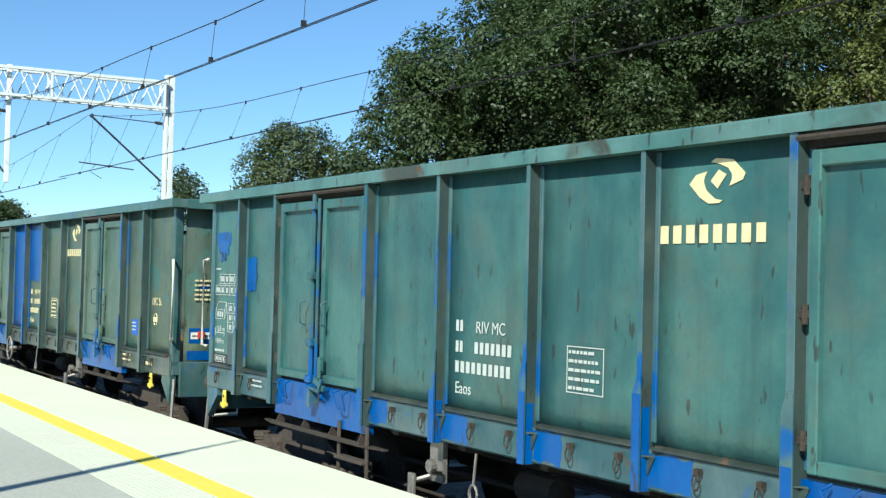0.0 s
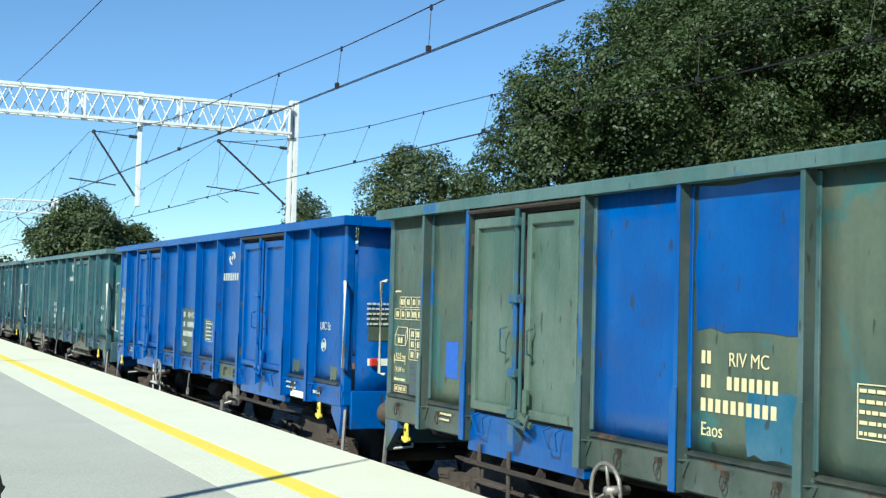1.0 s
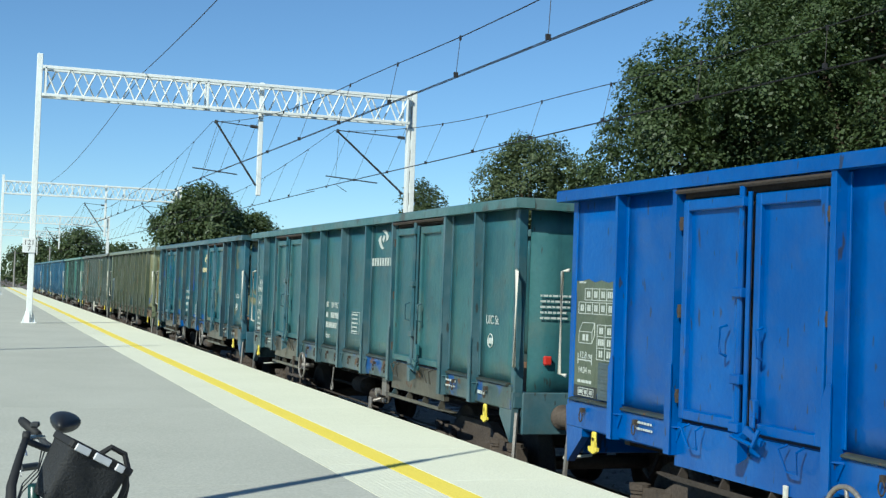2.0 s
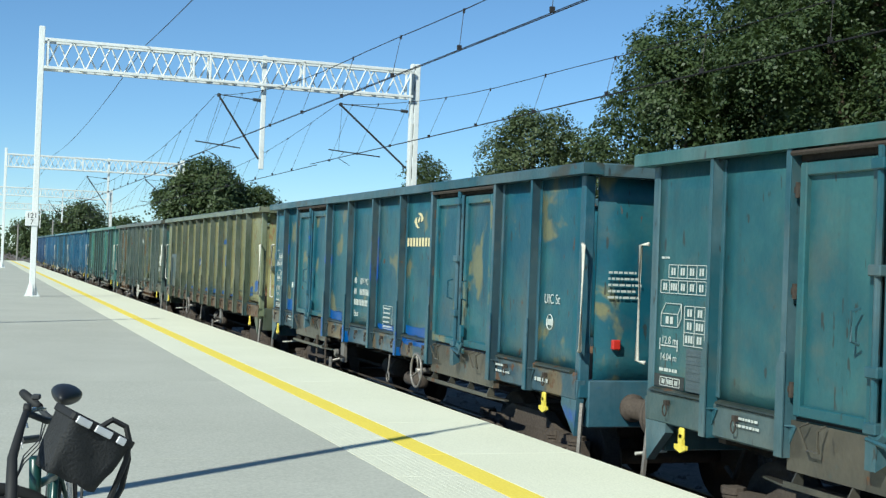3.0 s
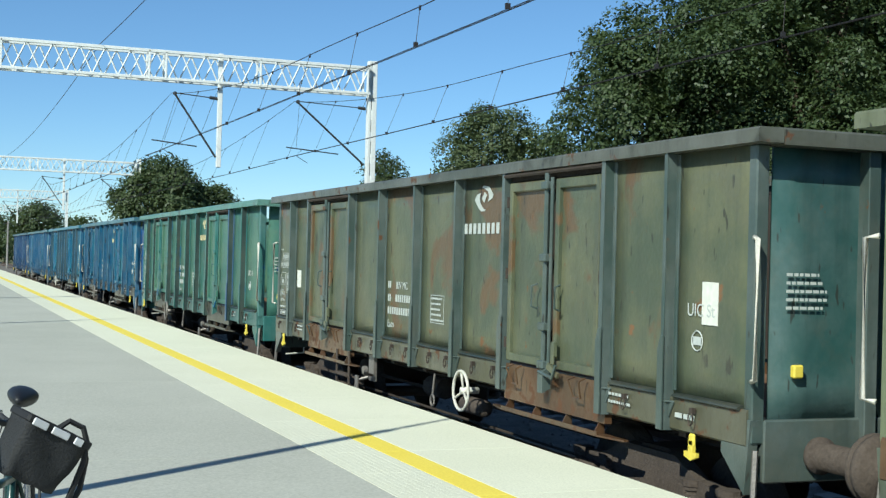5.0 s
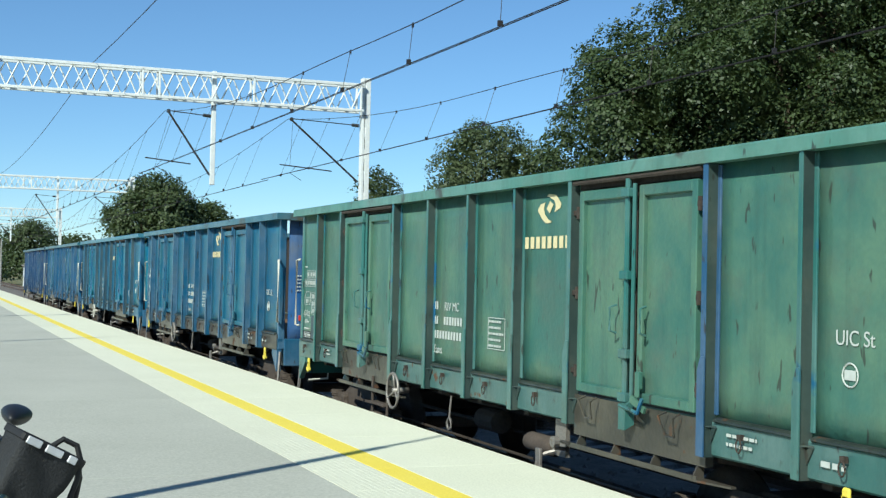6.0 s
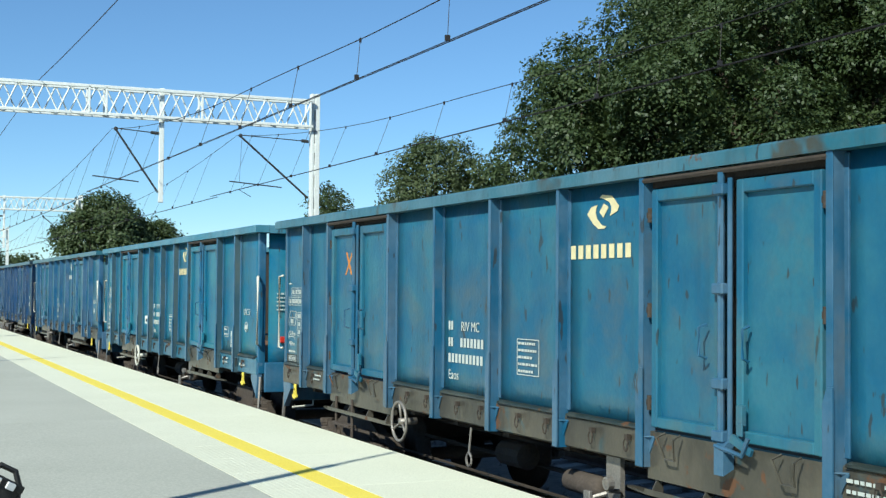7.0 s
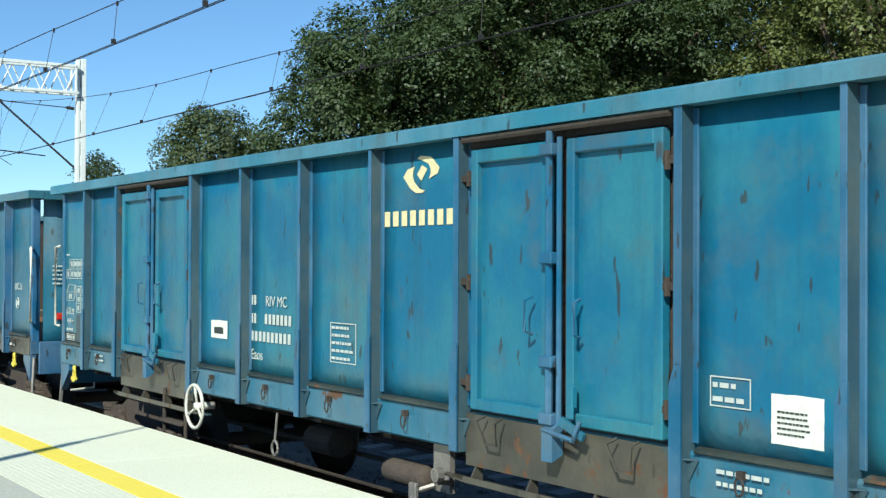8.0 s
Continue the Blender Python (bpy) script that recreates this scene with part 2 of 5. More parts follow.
# loose stones over the visible stretch of the bed
rng = np.random.default_rng(4)
NST = 5200
vs, fs = [], []
for i in range(NST):
    x, y = rng.uniform(TRACK - 1.6, TRACK2 + 1.8), 4 + 120 * rng.random() ** 1.6
    s = rng.uniform(0.03, 0.06)
    a = rng.uniform(0, 6.28)
    k = len(vs)
    for dx, dy, dz in ((1, 0, -.2), (0, 1, 0), (-1, 0.2, -.2), (0.1, -1, 0), (0, 0.1, 0.8)):
        vs.append((x + s * (dx * math.cos(a) - dy * math.sin(a)), y + s * (dx * math.sin(a) + dy * math.cos(a)), -0.975 + s * dz))
    fs += [(k, k + 1, k + 4), (k + 1, k + 2, k + 4), (k + 2, k + 3, k + 4), (k + 3, k, k + 4)]
me = bpy.data.meshes.new("ballast_stones")
me.from_pydata(vs, [], fs)
tagged(put("ballast_stones", me, BALLAST), "loose grey ballast stones between the rails", "ballast", kind="stuff")


def rail_mesh(x):
    bm = bmesh.new()
    z = RAIL_Z
    prof = [(-.07, -.17), (.07, -.17), (.07, -.155), (.012, -.135), (.012, -.045), (.036, -.035), (.036, -.004), (.028, 0), (-.028, 0), (-.036, -.004), (-.036, -.035), (-.012, -.045), (-.012, -.135), (-.07, -.155)]
    return prism(bm, [(x + a, z + b) for a, b in prof], "y", -60, 900)


for c in (TRACK, TRACK2):
    for s in (-0.754, 0.754):
        tagged(part("rail", rail_mesh(c + s), RAIL), "long steel running rail with a brownish web", "rail", "rails of the two tracks")
bm = bmesh.new()
prism(bm, [(-1.3, -0.22), (1.3, -0.22), (1.25, -0.02), (0.9, 0.0), (-0.9, 0.0), (-1.25, -0.02)], "y", -0.13, 0.13)
sl = mesh("sleeper", bm)
for c in (TRACK, TRACK2):
    for i in range(70):
        tagged(put("sleeper", sl, SLEEPER, None, (c, 3.0 + 0.6 * i, RAIL_Z - 0.172)), "grey concrete sleeper in the ballast", "sleeper", "sleepers")

# platform: a body, then its paving laid on top
PY0, PY1 = -14.0, 150.0
bm = bmesh.new()
box(bm, -9.0, EDGE - 0.12, PY0, PY1, -1.45, -0.085)
platform = tagged(part("platform", bm, SLEEPER), "long station platform of pale concrete and grey paving", "platform", kind="structure")


def paving(name, x0, x1, step, material, y0=PY0, y1=PY1, near=80.0, z0=-0.08, z1=0.0, gap=0.005, bev=0.0015):
    """Slabs laid end to end; the last stretch far off is one long slab."""
    bm = bmesh.new()
    box(bm, x0 + gap / 2, x1 - gap / 2, gap / 2, step - gap / 2, z0, z1, bev)
    me = mesh(name, bm)
    y = y0
    while y < near:
        put(name, me, material, platform, (0, y, 0))
        y += step
    bm = bmesh.new()
    box(bm, x0 + gap / 2, x1 - gap / 2, y + gap / 2, y1, z0, z1)
    part(name, bm, material, platform)


paving("edge_slab", 3.60, EDGE, 2.0, PALE)
paving("yellow_strip", 3.365, 3.597, 2.0, YELLOW)
paving("tactile_slab", 2.83, 3.362, 1.0, TACTILE)
paving("paving_field", -9.0, 2.827, 6.0, GREY)

# rows of small studs on the tactile slabs
vs, fs = [], []
for j in range(10):
    for i in range(640):
        x, y, s = 2.87 + 0.05 * j, 4.0 + 0.05 * i + .025 * (j % 2), 0.010
        k = len(vs)
        for dx, dy in ((-1, -1), (1, -1), (1, 1), (-1, 1)):
            vs.append((x + s * dx, y + s * dy, -0.0005))
        for dx, dy in ((-1, -1), (1, -1), (1, 1), (-1, 1)):
            vs.append((x + s * .6 * dx, y + s * .6 * dy, 0.0015))
        fs += [(k + 4, k + 5, k + 6, k + 7)] + [(k + a, k + (a + 1) % 4, k + 4 + (a + 1) % 4, k + 4 + a) for a in range(4)]
me = bpy.data.meshes.new("tactile_studs")
me.from_pydata(vs, [], fs)
tagged(put("tactile_studs", me, TACTILE, platform), kind="stuff")

# ---- overhead line ----
GANTRIES = (43.3, 98.2, 153.0, 208.0)


def lattice_gantry(y, far=False):
    g = tagged(new("catenary_gantry"), "white lattice gantry carrying the overhead line across both tracks", "gantry", "overhead line gantries")
    g.location = (0, y, 0)
    # platform mast: a square tube on a bolted foot
    bm = bmesh.new()
    box(bm, 1.54, 1.72, -.09, .09, 0.02, 8.52, 0.012)
    part("platform_mast", bm, MAST, g)
    bm = bmesh.new()
    box(bm, 1.40, 1.86, -.2, .2, 0.0, 0.035, 0.005)
    for a, b in ((1.46, -.14), (1.80, -.14), (1.46, .14), (1.80, .14)):
        lathe(bm, [(.025, .03), (.025, .075), (.012, .08), (.012, .13)], (a, b, 0), "z", 6)
    for s in (-1, 1):
        prism(bm, [(1.63 + s * .09, .03), (1.63 + s * .21, .03), (1.63 + s * .09, .42)], "y", -.012, .012)
        prism(bm, [(s * .09, .03), (s * .19, .03), (s * .09, .42)], "x", 1.618, 1.642)
    part("mast_foot", bm, MAST, g)
    # track-side mast: two channels joined by lacing
    bm = bmesh.new()
    for a, b in ((13.89, 13.985), (14.02, 14.19)):
        box(bm, a, b, -.13, .13, -1.42, 8.36, 0.008)
    for i in range(13):
        box(bm, 13.98, 14.025, -.11, .11, -1.2 + i * .75, -1.2 + i * .75 + .34)
    part("track_mast", bm, MAST, g)
    # beam of four chords with zigzag lacing on its faces
    X0, X1, ZB, ZT, D = 1.72, 13.9, 7.2, 8.08, 0.26
    for nm, dz, r in (("top_chord", ZT, .05), ("bottom_chord", ZB, .045)):
        for dy in (-D, D):
            bm = bmesh.new()
            box(bm, X0, X1, dy - r, dy + r, dz - r, dz + r, 0.008)
            part(nm, bm, MAST, g)
    n = 30
    dx = (X1 - X0 - 0.1) / n
    bars = []
    for dy in (-D, D):
        for i in range(n):
            a, b = X0 + .05 + i * dx, X0 + .05 + (i + 1) * dx
            up = (i % 2 == 1) == (dy < 0)
            bars.append([(a, dy, ZB if up else ZT), (b, dy, ZT if up else ZB)])
    for p in bars:
        bm = bmesh.new()
        tube(bm, p, 0.026, 4)
        part("diagonal_bar", bm, MAST, g)
    for i in range(0, n, 2):
        bm = bmesh.new()
        a = X0 + .05 + i * dx
        tube(bm, [(a, -D, ZB), (a + dx, D, ZB)], 0.018, 4)
        part("cross_bar", bm, MAST, g)
        bm = bmesh.new()
        tube(bm, [(a, D, ZT), (a + dx, -D, ZT)], 0.018, 4)
        part("cross_bar", bm, MAST, g)
    for a in (1.82, 6.38, 6.92, 10.05, 13.8):
        bm = bmesh.new()
        for dy in (-D, D):
            box(bm, a - .03, a + .03, dy - .05, dy + .05, ZB, ZT, 0.006)
        part("stiffener", bm, MAST, g)
    # drop post and the two cantilevers
    bm = bmesh.new()
    box(bm, 8.68, 8.83, -.07, .07, 4.42, 8.2, 0.01)
    part("drop_post", bm, MAST, g)
    for hx, apex, arm0, arm1 in ((8.66, 7.27, 6.55, 8.05), (13.82, 11.42, 11.05, 12.9)):
        bm = bmesh.new()
        tube(bm, [(hx, 0, 4.75), (apex, 0, 6.76)], 0.035, 6)
        part("cantilever_strut", bm, FITTING, g)
        bm = bmesh.new()
        tube(bm, [(hx, 0, 6.70), (hx - .25, 0, 6.72)], [.055, .055], 8)
        tube(bm, [(hx - .25, 0, 6.72), (apex, 0, 6.80)], 0.018, 6)
        part("cantilever_tie", bm, FITTING, g)
        bm = bmesh.new()
        lathe(bm, [(.03, -.03), (.07, -.02), (.07, .02), (.03, .03)], (apex, 0, 6.78), "y", 8)
        part("messenger_clamp", bm, FITTING, g)
        bm = bmesh.new()
        tube(bm, [(arm1 - .02, 0, 5.08), (arm0, 0, 5.22)], 0.022, 6)
        tube(bm, [(arm0 + .55, 0, 5.17), (arm0 + .35, 0, 4.95), (arm0 + .75, 0, 4.72)], 0.012, 5)
        tube(bm, [(apex + .05, 0, 6.72), (arm0 + .35, 0, 5.20)], 0.006, 4)
        part("registration_arm", bm, FITTING, g)
    return g


for gy in GANTRIES:
    gobj = lattice_gantry(gy)
    if gy == GANTRIES[0]:
        first_gantry = gobj

# kilometre marker on the first platform mast
sign = tagged(new("kilometre_sign"), "small white kilometre sign with black numbers on the mast", "sign")
sign.location = (1.54, 43.3 - .115, 2.44)
bm = bmesh.new()
box(bm, -.20, .20, -.012, .012, -.23, .23, 0.01)
part("sign_plate", bm, plain("sign_white", (0.8, 0.81, 0.8), 0.5), sign)
bm = bmesh.new()
for z in (-.12, .14):
    box(bm, -.02, .20, .012, .04, z - .015, z + .015)
part("bracket", bm, FITTING, sign)
BLACK = plain("black_print", (0.012, 0.012, 0.012), 0.6)
for txt, z in (("121", 0.02), ("7", -.18)):
    cu = bpy.data.curves.new("digits", "FONT")
    cu.body, cu.size, cu.extrude, cu.align_x = txt, 0.22, 0.001, "CENTER"
    tmp = bpy.data.objects.new("tmp", cu)
    scene.collection.objects.link(tmp)
    bpy.context.view_layer.update()
    me = bpy.data.meshes.new_from_object(tmp)
    bpy.data.objects.remove(tmp)
    me.transform(Matrix.Translation((0, -.0145, z)) @ pose(0, 0, 0, 90, 0, 0))
    me.materials.clear()
    put("digits", me, BLACK, sign)


def sag(y, y0, y1, top, low, belly=0.0):
    """Height of a hanging wire; belly lifts it a little on both sides of the middle."""
    u = abs((2 * y - y0 - y1) / (y1 - y0))
    return low + (top - low) * u * u + belly * math.exp(-((u - .25) / .18) ** 2)


SPANS = [(-11.6, 43.3), (43.3, 98.2), (98.2, 153.0), (153.0, 208.0)]


def overhead(name, x_mess, x_con, label):
    th = tagged(new(name), label, "overhead wire", "overhead wires")
    for y0, y1 in SPANS:
        n = 28
        bm = bmesh.new()
        tube(bm, [(x_mess + (x_con - x_mess) * (1 - abs(2 * i / n - 1)), y0 + (y1 - y0) * i / n, sag(y0 + (y1 - y0) * i / n, y0, y1, 6.78, 5.2, .11)) for i in range(n + 1)], 0.0085, 5)
        part("messenger_wire", bm, WIRE, th)
        bm = bmesh.new()
        for off in (-.02, .02):
            tube(bm, [(x_con + off + 0.12 * (1 - 2 * i / 4), y0 + (y1 - y0) * i / 4, 4.68 - .03 * (1 - (i / 2 - 1) ** 2)) for i in range(5)], 0.0075, 5)
        part("contact_wire", bm, WIRE, th)
        for i in range(1, 17):
            y = y0 + 3.3 * i
            f = (y - y0) / (y1 - y0)
            xm = x_mess + (x_con - x_mess) * (1 - abs(2 * f - 1))
            bm = bmesh.new()
            zt = sag(y, y0, y1, 6.78, 5.2, .11)
            tube(bm, [(xm, y, zt), (x_con, y, 4.68)], 0.005, 4)
            box(bm, xm - .012, xm + .012, y - .02, y + .02, zt - .05, zt + .02)
            box(bm, x_con - .03, x_con + .03, y - .02, y + .02, 4.66, 4.73)
            part("dropper", bm, WIRE, th)
    return th


overhead("overhead_wire", 7.15, 6.50, "dark overhead contact wires and messenger with droppers above the near track")
overhead("overhead_wire", 11.30, 10.55, "dark overhead contact wires and messenger with droppers above the far track")
bm = bmesh.new()
pts = []
for y0, y1 in SPANS:
    pts += [(4.83, y0 + (y1 - y0) * i / 10, sag(y0 + (y1 - y0) * i / 10, y0, y1, 8.19, 7.72)) for i in range(10)]
tube(bm, pts, 0.012, 5)
tagged(part("feeder_wire", bm, WIRE), "single dark feeder wire running over the gantries", "overhead wire", "overhead wires")


# lamp posts that throw the long shadows across the platform
def lamp_post(x, y):
    th = tagged(new("platform_lamp"), "tall slim grey lamp post beside the platform path", "lamp post", "platform lamps")
    th.location = (x, y, 0)
    bm = bmesh.new()
    tube(bm, [(0, 0, 0), (0, 0, 3.0), (0, 0, 5.6)], [.085, .075, .055], 10)
    part("post", bm, MAST, th)
    bm = bmesh.new()
    tube(bm, [(0, 0, 5.5), (0, 0, 6.6), (0.05, 0.03, 6.8)], [.035, .022, .018], 8)
    part("lamp_arm", bm, MAST, th)
    return th


lamp_post(-1.92, 6.55)
lamp_post(-1.85, 26.15)

# ---- wagons ----
HW, PLATE = 1.48, 1.38          # outer half width over the posts, half width of the plating
CHORD = (3.13, 3.23)
POSTS = (-5.38, -4.42, -2.455, -1.23, 0.0, 1.23, 2.455, 4.42, 5.38)
POSTS_B = (-5.33, -4.27, -2.22, -1.11, 0.0, 1.11, 2.22, 4.27, 5.33)
END = 6.36


def slab(y0, y1, z0, z1, thick=0.008, bow=0.006, seed=0, nx=5, nz=8):
    """A thin plate facing -x, slightly bowed and dented."""
    r = random.Random(seed)
    bumps = [(r.uniform(y0, y1), r.uniform(z0, z1), r.uniform(.12, .3), r.uniform(-.006, .008)) for _ in range(6)]
    bm = bmesh.new()

    def off(y, z):
        u, v = (y - y0) / (y1 - y0), (z - z0) / (z1 - z0)
        e = 16 * u * (1 - u) * v * (1 - v)
        return e * (bow + sum(h * math.exp(-((y - a) ** 2 + (z - b) ** 2) / (s * s)) for a, b, s, h in bumps))
    for side in (0, 1):
        g = [[bm.verts.new((-PLATE + off(y0 + (y1 - y0) * i / nx, z0 + (z1 - z0) * j / nz) + side * thick, y0 + (y1 - y0) * i / nx, z0 + (z1 - z0) * j / nz)) for j in range(nz + 1)] for i in range(nx + 1)]
        for i in range(nx):
            for j in range(nz):
                q = (g[i][j], g[i][j + 1], g[i + 1][j + 1], g[i + 1][j])
                bm.faces.new(q if side else q[::-1])
        if side == 0:
            first = g
    ring0 = [first[i][0] for i in range(nx + 1)] + [first[nx][j] for j in range(1, nz + 1)] + [first[i][nz] for i in range(nx - 1, -1, -1)] + [first[0][j] for j in range(nz - 1, 0, -1)]
    ring1 = [g[i][0] for i in range(nx + 1)] + [g[nx][j] for j in range(1, nz + 1)] + [g[i][nz] for i in range(nx - 1, -1, -1)] + [g[0][j] for j in range(nz - 1, 0, -1)]
    for i in range(len(ring0)):
        j = (i + 1) % len(ring0)
        bm.faces.new((ring0[i], ring1[i], ring1[j], ring0[j]))
    bmesh.ops.recalc_face_normals(bm, faces=bm.faces[:])
    me = mesh("side_panel", bm)
    me.polygons.foreach_set("use_smooth", [True] * len(me.polygons))
    return me


PANELS = {w: [slab(-w / 2, w / 2, 1.37, CHORD[0], seed=k + int(100 * w), thick=.02) for k in range(4)] for w in (1.03, 1.00, 1.205, 1.11, 1.06)}


def panel_mesh(w, k):
    key = min(PANELS, key=lambda a: abs(a - w))
    if abs(key - w) > 0.012:
        PANELS[w] = [slab(-w / 2, w / 2, 1.37, CHORD[0], seed=j + int(100 * w), thick=.02) for j in range(2)]
        key = w
    return PANELS[key][k % len(PANELS[key])]


FOOT = 1.11


def post_mesh(wide=0.042, lip=0.0):
    """A post standing out from the plating: an outer flange with a stiffening plate at the foot, and weld strips on the plating."""
    bm = bmesh.new()
    box(bm, -HW, -HW + .010, -wide / 2 - lip, wide / 2 + lip, FOOT, CHORD[0], 0.003)
    box(bm, -PLATE - .014, -PLATE + .004, -wide / 2 - .035, wide / 2 + .035, 1.40, CHORD[0] - .01, .004)
    prism(bm, [(-wide / 2 - .012, FOOT + .005), (wide / 2 + .02, FOOT + .005), (wide / 2 + .02, 1.70), (wide / 2 - .02, 1.80), (-wide / 2 - .012, 1.80)], "x", -HW - .012, -HW - .001)
    prism(bm, [(-HW + .01, 1.70), (-PLATE, 1.82), (-PLATE, FOOT), (-HW + .01, FOOT)], "y", wide / 2 + .004, wide / 2 + .014)
    return mesh("post", bm)


def web_mesh(wide=0.042):
    """The folded sides of a post, with the small shelf bracket at its foot."""
    bm = bmesh.new()
    for a in (wide / 2 - .012, -wide / 2):
        box(bm, -HW + .010, -PLATE + .005, a, a + .012, FOOT, CHORD[0])
    prism(bm, [(-HW + .012, -wide / 2), (-PLATE, -wide / 2 - .085), (-PLATE, -wide / 2)], "z", 1.318, 1.328)
    prism(bm, [(-wide / 2, 1.318), (-wide / 2 - .07, 1.318), (-wide / 2, 1.20)], "x", -PLATE - .045, -PLATE - .035)
    bmesh.ops.recalc_face_normals(bm, faces=bm.faces[:])
    return mesh("post_web", bm)


POST, DOOR_POST = post_mesh(), post_mesh(0.055, 0.002)
WEB, DOOR_WEB = web_mesh(), web_mesh(0.055)

bm = bmesh.new()
prism(bm, [(-HW - .012, CHORD[0]), (-HW - .012, CHORD[1] - .015), (-HW, CHORD[1]), (-HW + .17, CHORD[1]), (-HW + .185, CHORD[1] - .015), (-HW + .185, CHORD[0])], "y", -6.55, 6.55)
CHORD_M = mesh("top_chord", bm)
bm = bmesh.new()
prism(bm, [(-6.55, CHORD[0] - .01), (-6.55, CHORD[1] - .012), (-6.53, CHORD[1] + .003), (-6.37, CHORD[1] + .003), (-6.35, CHORD[1] - .012), (-6.35, CHORD[0] - .01)], "x", -HW + .19, HW - .19)
END_CHORD = mesh("end_chord", bm)

SILLS = {}


def sill_mesh(y0, y1, low=1.115):
    """The side sill under a panel, a folded channel with a turned-in foot."""
    bm = bmesh.new()
    prism(bm, [(-PLATE - .030, low + .015), (-PLATE - .030, 1.345), (-PLATE - .020, 1.365), (-PLATE + .03, 1.365), (-PLATE + .03, low), (-PLATE - .015, low)], "y", y0, y1)
    return mesh("side_sill", bm)


LEDGES = {}


def ledge_mesh(w):
    """The half-round bar along the foot of a panel, stopped short of the posts."""
    bm = bmesh.new()
    h = w / 2 - .075
    prism(bm, [(-PLATE + .01, 1.350), (-PLATE - .040, 1.352), (-PLATE - .056, 1.362), (-PLATE - .052, 1.376), (-PLATE - .02, 1.388), (-PLATE + .01, 1.390)], "y", -h, h)
    return mesh("panel_ledge", bm)


def lash_ring():
    bm = bmesh.new()
    x = -PLATE - .065
    box(bm, x - .012, x + .022, -.02, .02, 1.27, 1.31)
    tube(bm, [(x - .01, -.03 * math.sin(a), 1.235 + .045 * math.cos(a)) for a in [2 * math.pi * i / 10 for i in range(10)]], .007, 4, True)
    return mesh("lashing_ring", bm)


RING = lash_ring()


def leaf_meshes():
    """One door leaf, hinged at +y: plate with a raised frame."""
    w, z0, z1, x = 0.805, 1.395, 3.035, -PLATE - .035
    bm = bmesh.new()
    box(bm, x, x + .03, -w / 2 + .05, w / 2 - .05, z0 + .05, z1 - .05)
    plate = mesh("leaf_plate", bm)
    bm = bmesh.new()
    for a, b, c, d in ((-w / 2, -w / 2 + .07, z0, z1), (w / 2 - .07, w / 2, z0, z1), (-w / 2 + .07, w / 2 - .07, z1 - .085, z1), (-w / 2 + .07, w / 2 - .07, z0, z0 + .075)):
        box(bm, x - .04, x + .022, a, b, c, d, 0.008)
    frame_m = mesh("leaf_frame", bm)
    bm = bmesh.new()
    lathe(bm, [(.019, -.05), (.019, .05)], (x - .03, w / 2 + .03, 0), "z", 8)
    box(bm, x - .035, x, w / 2 - .03, w / 2 + .12, -.022, .022, 0.004)
    hinge = mesh("hinge", bm)
    bm = bmesh.new()
    tube(bm, [(x - .045, -w / 2 + .14, 2.12), (x - .10, -w / 2 + .15, 2.10), (x - .10, -w / 2 + .15, 1.92), (x - .045, -w / 2 + .14, 1.90)], .011, 5)
    handle = mesh("handle", bm)
    return plate, frame_m, hinge, handle


LEAF = leaf_meshes()
LEAF_M = []
for me in LEAF:                                   # the other leaf, mirrored
    m2 = me.copy()
    m2.transform(Matrix.Diagonal((1, -1, 1, 1)))
    m2.flip_normals()
    LEAF_M.append(m2)
bm = bmesh.new()
x = -PLATE - .095
tube(bm, [(x, 0.045, 1.28), (x, 0.045, 3.09)], .024, 8)
tube(bm, [(x + .015, -0.03, 1.33), (x + .015, -0.03, 3.05)], .018, 8)
for z in (1.42, 1.75, 2.35, 2.98):
    box(bm, x - .04, x + .05, -.02, .10, z - .035, z + .035, 0.008)
prism(bm, [(x - .05, 1.18), (x - .05, 1.36), (x + .03, 1.42), (x + .03, 1.22)], "y", -.05, .05)
tube(bm, [(x - .04, .05, 1.36), (x - .06, -.25, 1.33), (x - .05, -.30, 1.44)], .016, 6)
LOCK = mesh("lock_bar", bm)
bm = bmesh.new()
x = -PLATE - .08
box(bm, x - .04, x, -.20, -.14, 1.50, 1.63, .006)
box(bm, x - .045, x - .03, -.21, -.15, 1.44, 1.52, .004)
prism(bm, [(-.09, 1.40), (-.30, 1.33), (-.32, 1.37), (-.12, 1.45)], "x", x - .055, x - .035)
CATCH = mesh("door_catch", bm)
# Header box and rod; the dark colour stands for the shaded recess.
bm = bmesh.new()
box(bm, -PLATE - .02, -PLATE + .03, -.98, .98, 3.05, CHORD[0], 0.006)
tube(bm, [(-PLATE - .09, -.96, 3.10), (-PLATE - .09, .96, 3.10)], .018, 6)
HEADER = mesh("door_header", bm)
# Dark sheet added behind the leaves to paint the shade in their gaps.
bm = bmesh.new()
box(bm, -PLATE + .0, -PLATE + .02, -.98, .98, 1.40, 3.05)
GAP_SHADE = mesh("door_opening", bm)
bm = bmesh.new()
prism(bm, [(-PLATE - .035, 1.03), (-PLATE - .035, 1.36), (-PLATE + .03, 1.36), (-PLATE + .03, 1.03)], "y", -.985, .985)
for s in (-.62, .62):
    tube(bm, [(-PLATE - .075, s - .09, 1.37), (-PLATE - .14, s - .1, 1.34), (-PLATE - .10, s - .06, 1.20), (-PLATE - .10, s + .06, 1.20), (-PLATE - .14, s + .1, 1.34), (-PLATE - .075, s + .09, 1.37)], .009, 5)
DOOR_SILL = mesh("door_sill", bm)
bm = bmesh.new()
